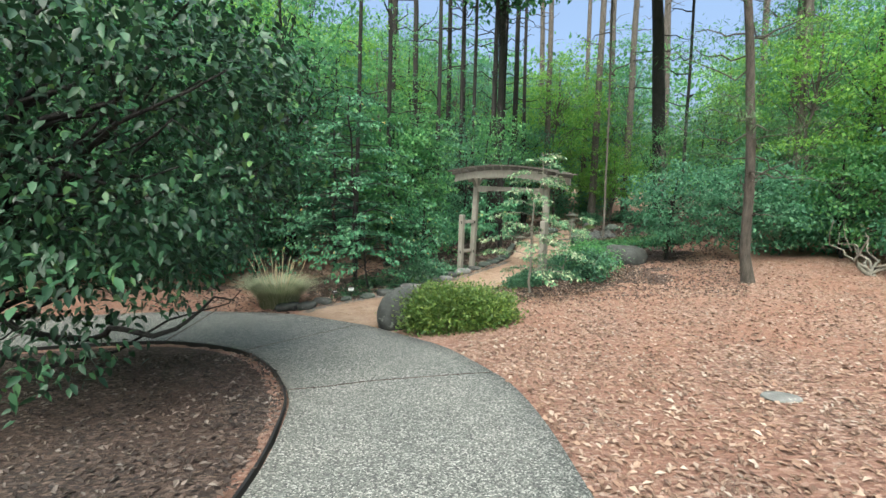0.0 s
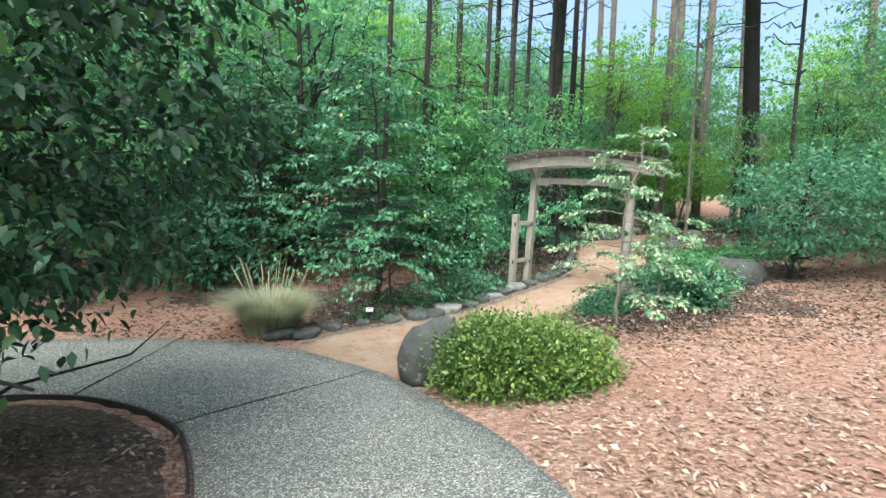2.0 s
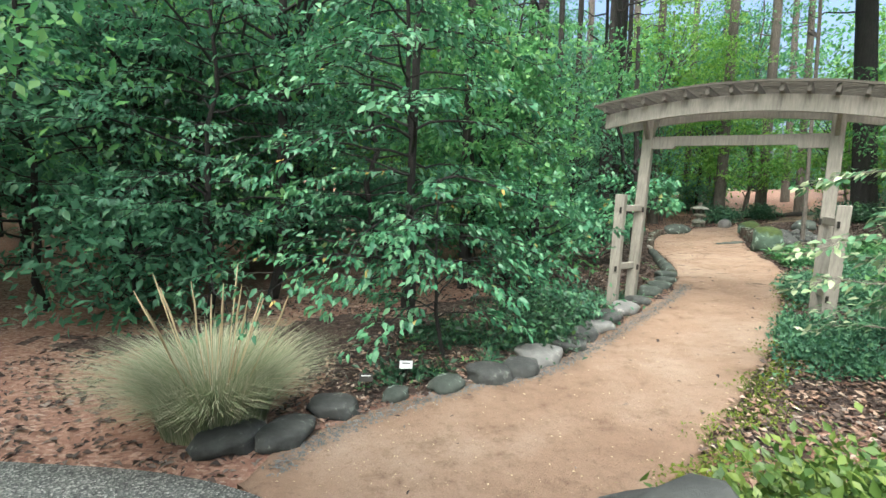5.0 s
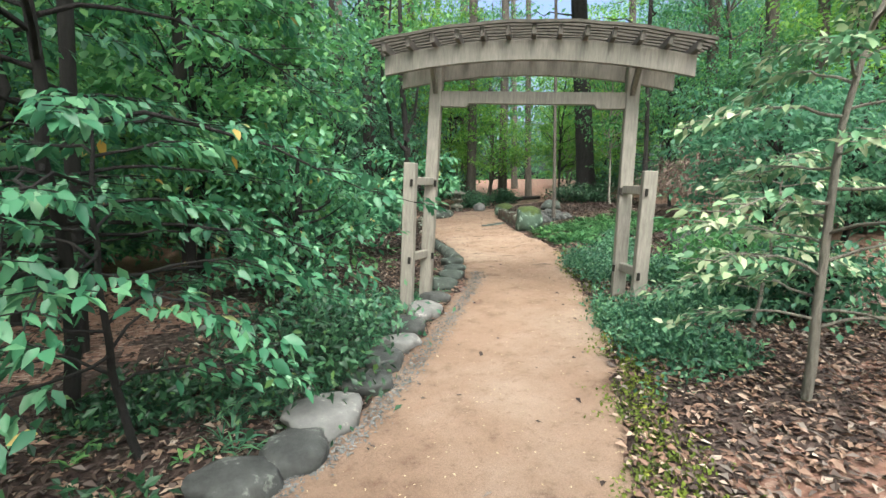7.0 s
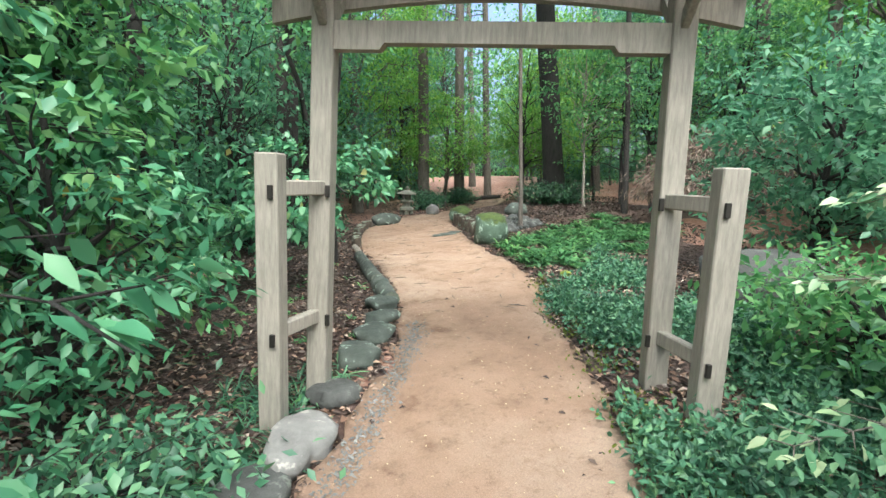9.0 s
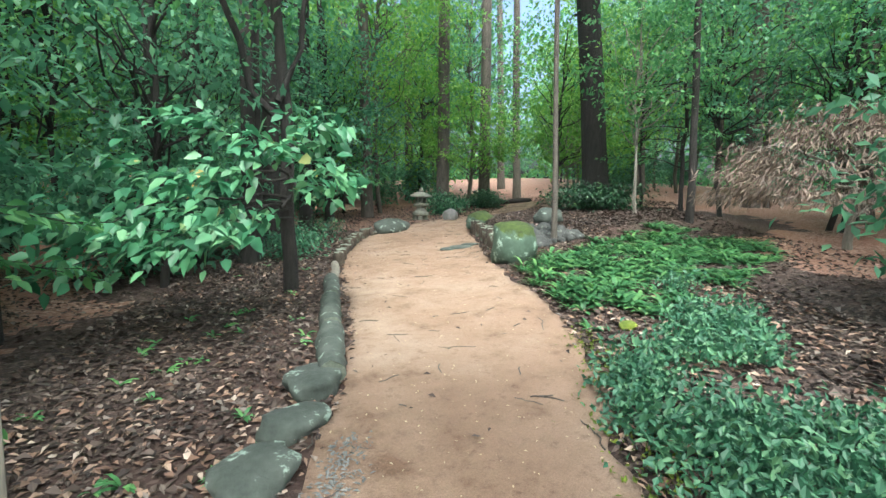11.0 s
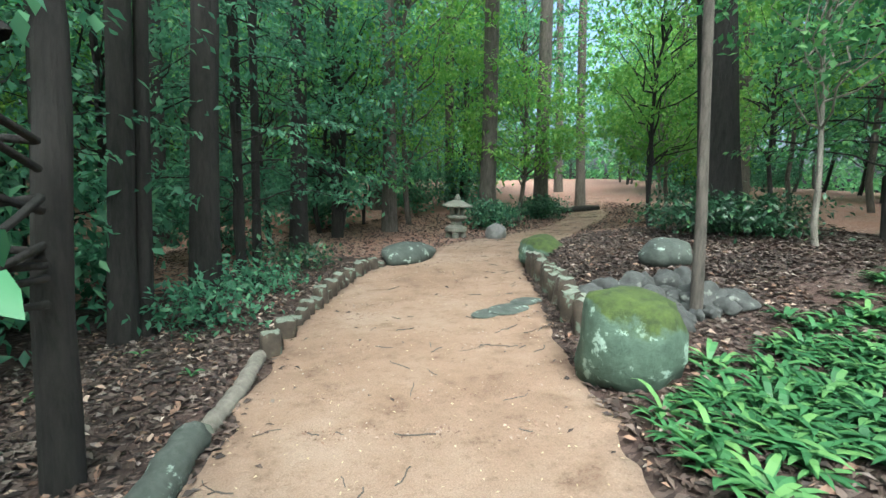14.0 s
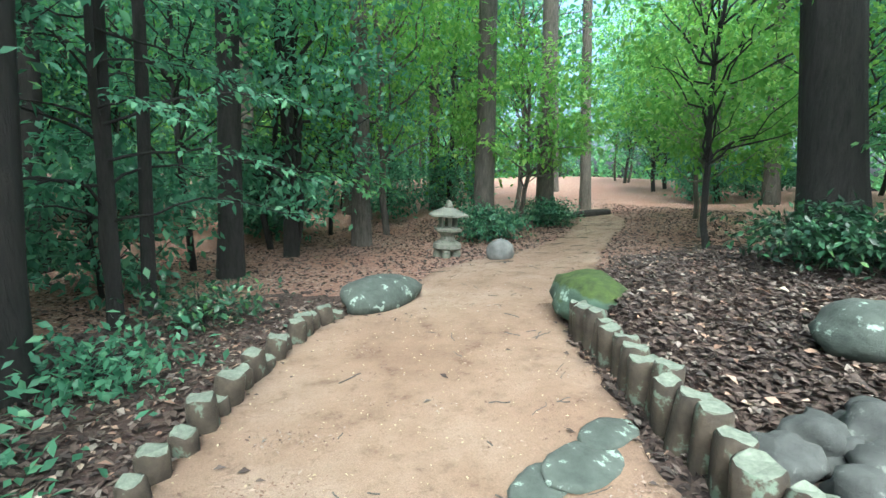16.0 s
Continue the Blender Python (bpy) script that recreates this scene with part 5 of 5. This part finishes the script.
# moss along the path's right edge
rg = np.random.default_rng(62)
er = resample(SR, 260)
sel = er[(er[:, 1] > 9.0) & (er[:, 1] < 15.2)]
q = np.repeat(sel, 150, 0) + rg.normal(0, .13, (len(sel) * 150, 2)) + [.14, -.05]
q = q[(q[:, 1] < 12.2) | (rg.uniform(0, 1, len(q)) < .35)]
q = q[np.sin(q[:, 0] * 9 + np.sin(q[:, 1] * 7)) + np.sin(q[:, 1] * 8.3) > -.7]
pz = ground_z(q[:, 0], q[:, 1]) + .014
v, f = leaf_mesh(rg, np.column_stack([q, pz]), .028, .6, -.4, None, .8)
stuff("moss_edge", v, f, M_MOSS, "yellow-green moss along the edge of the sandy path", "moss")


def fallen(rg, x, y, size, lift=.006, on_path=False):
    z = ground_z(x, y, not on_path) + lift + (.012 if on_path else 0)
    n = len(x)
    cen = np.column_stack([x, y, z])
    a = rg.uniform(0, 2 * np.pi, n)
    d = np.stack([np.cos(a), np.sin(a), rg.uniform(.0, .35, n)], 1)
    s = np.stack([-np.sin(a), np.cos(a), rg.normal(0, .25, n)], 1)
    L = (size * rg.uniform(.5, 1.3, n))[:, None]
    W = L * rg.uniform(.16, .32, (n, 1))
    curl = np.array([0, 0, 1.]) * L * rg.uniform(.05, .3, (n, 1))
    v = np.stack([cen, cen + d * L * .5 - s * W + curl, cen + d * L, cen + d * L * .5 + s * W + curl * .6], 1).reshape(-1, 3)
    i = np.arange(n)[:, None] * 4
    return v, np.concatenate([i + [0, 1, 2], i + [0, 2, 3]])


rg = np.random.default_rng(63)
x, y = scatter(rg, 60000, (.2, 0, 12, 12.5))
k = rg.uniform(0, 1, len(x)) < np.clip(1.5 / (1 + .22 * np.hypot(x - .5, y - 3)), 0, 1)
v, f = fallen(rg, x[k], y[k], .062)
stuff("dry_leaves", v, f, M_DEAD, "dry tan leaves scattered over the pine straw", "leaf litter")
x, y = scatter(rg, 95000, (-6.0, 9.0, 15, 31))
near = np.array([np.min(np.hypot(WALK[:, 0] - a, WALK[:, 1] - b2)) for a, b2 in zip(x, y)])
k = near < 5.5
v, f = fallen(rg, x[k], y[k], .062)
stuff("shade_toned_leaves", v, f, M_DEAD_DARK, "brown fallen leaves covering the shaded woodland floor", "leaf litter")
x, y = scatter(rg, 110000, (-3.0, 9.6, 9.5, 23))
near = np.array([np.min(np.hypot(WALK[::2, 0] - a, WALK[::2, 1] - b2)) for a, b2 in zip(x, y)])
k = near < 3.0
x, y = x[k], y[k]
dry = rg.uniform(0, 1, len(x)) < np.where(y < 15.5, .4, .12)
v, f = fallen(rg, x[~dry], y[~dry], .06, .012)
stuff("shade_toned_leaves", v, f, M_DEAD_DARK, "brown fallen leaves lying thick beside the path", "leaf litter")
v, f = fallen(rg, x[dry], y[dry], .06, .014)
stuff("dry_leaves", v, f, M_DEAD, "paler dry leaves among the shade-darkened litter", "leaf litter")
x, y = scatter(rg, 15000, (-6.0, -1.0, -1.0, 6.3))
k = (np.interp(y, CL[:120, 1], CL[:120, 0]) - x > .06) & (x > -5.5)
v, f = fallen(rg, x[k], y[k], .055, .045)
stuff("bark_chips", v, f, M_DEAD_DARK, "dark bark chips and leaves in the planting bed", "bark mulch")
# bank litter in the leaf brown that has shade put into it
x, y = scatter(rg, 14000, (5.6, 18.4, 9.8, 22.2))
v, f = fallen(rg, x, y, .058, .012)
stuff("bank_leaves", v, f, M_DEAD_DARK, "brown leaves piled on the bank, darkened for shade", "leaf litter")
x, y = scatter(rg, 2600, (-2, 8.4, 9, 26), False)
k = in_ribbon(x, y, SL, SR)
edge = np.minimum(np.min(np.hypot(x[:, None] - SL[None, ::4, 0], y[:, None] - SL[None, ::4, 1]), 1), np.min(np.hypot(x[:, None] - SR[None, ::4, 0], y[:, None] - SR[None, ::4, 1]), 1))
k &= rg.uniform(0, 1, len(x)) < np.where(edge < .3, .9, .22)
v, f = fallen(rg, x[k], y[k], .05, .004, True)
stuff("path_leaves", v, f, M_DEAD_DARK, "few brown leaves lying on the sandy path", "leaf litter")
x, y = scatter(rg, 9000, (-3, 8.6, 7, 23), False)
k = in_ribbon(x, y, SL, SR)
x, y = x[k], y[k]
v, f = fallen(rg, x, y, .018, .003, True)
stuff("grit", v, f, M_STALK, "pale grit and tiny chips on the sandy path", "grit")
el = resample(SL, 300)
el = el[(el[:, 1] > 9.3) & (el[:, 1] < 14.6)]
q = np.repeat(el, 45, 0) + rg.normal(0, .05, (len(el) * 45, 2)) + [.13, -.05]
v, f = fallen(rg, q[:, 0], q[:, 1], .03, .004, True)
stuff("gravel_margin", v, f, M_ROCK_PALE, "pale gravel washed against the edging stones", "gravel")
# dark crumbs of bark and needles washed into streaks on the sand
cl = rg.integers(70, 120, 260)
c0 = WALK[cl, :2] + NOR[cl] * rg.uniform(-1.0, 1.0, (260, 1))
q = np.repeat(c0, 30, 0)
ang = np.repeat(rg.uniform(-.6, .6, 260), 30)
along, across = rg.normal(0, .12, len(q)), rg.normal(0, .05, len(q))
q = q + np.stack([along * np.cos(ang) - across * np.sin(ang), along * np.sin(ang) + across * np.cos(ang)], 1)
q = q[in_ribbon(q[:, 0], q[:, 1], SL, SR)]
v, f = fallen(rg, q[:, 0], q[:, 1], .022, .002, True)
stuff("bark_crumbs", v, f, M_DEAD, "dark bark crumbs and needles on the sandy path", "debris")
# twigs and surface roots on the sand
paths = []
for k in range(220):
    t = rg.uniform(0, 1)
    i = rg.integers(60, 118)
    c0 = WALK[i, :2] + NOR[i] * rg.uniform(-.85, .85)
    a, L = rg.uniform(0, 6.28), rg.uniform(.04, .22)
    e = c0 + np.array([math.cos(a), math.sin(a)]) * L
    za, zb = ground_z([c0[0], e[0]], [c0[1], e[1]], False) + .017
    paths.append((bent(rg, (*c0, za), (*e, zb), 5, .35) * [1, 1, 0] + [0, 0, 1] * np.linspace(za, zb, 5)[:, None], np.full(5, rg.uniform(.002, .0045))))
for k in range(46):
    i = rg.integers(84, 118)
    c0 = WALK[i, :2] + NOR[i] * rg.uniform(-.8, .8)
    a, L = rg.uniform(-.7, .7) + (math.pi if k % 2 else 0), rg.uniform(.2, .6)
    line = bent(rg, (*c0, 0), (c0[0] + math.cos(a) * L, c0[1] + math.sin(a) * L, 0), 9, .55)
    line[:, 2] = ground_z(line[:, 0], line[:, 1], False) + .012 + .006 * np.sin(np.linspace(0, 9, 9) + k)
    paths.append((line, np.linspace(rg.uniform(.006, .012), .002, 9)))
v, f = tubes(paths, 5)
stuff("twigs", v, f, M_BARK, "small twigs and roots on the sandy path", "twigs")
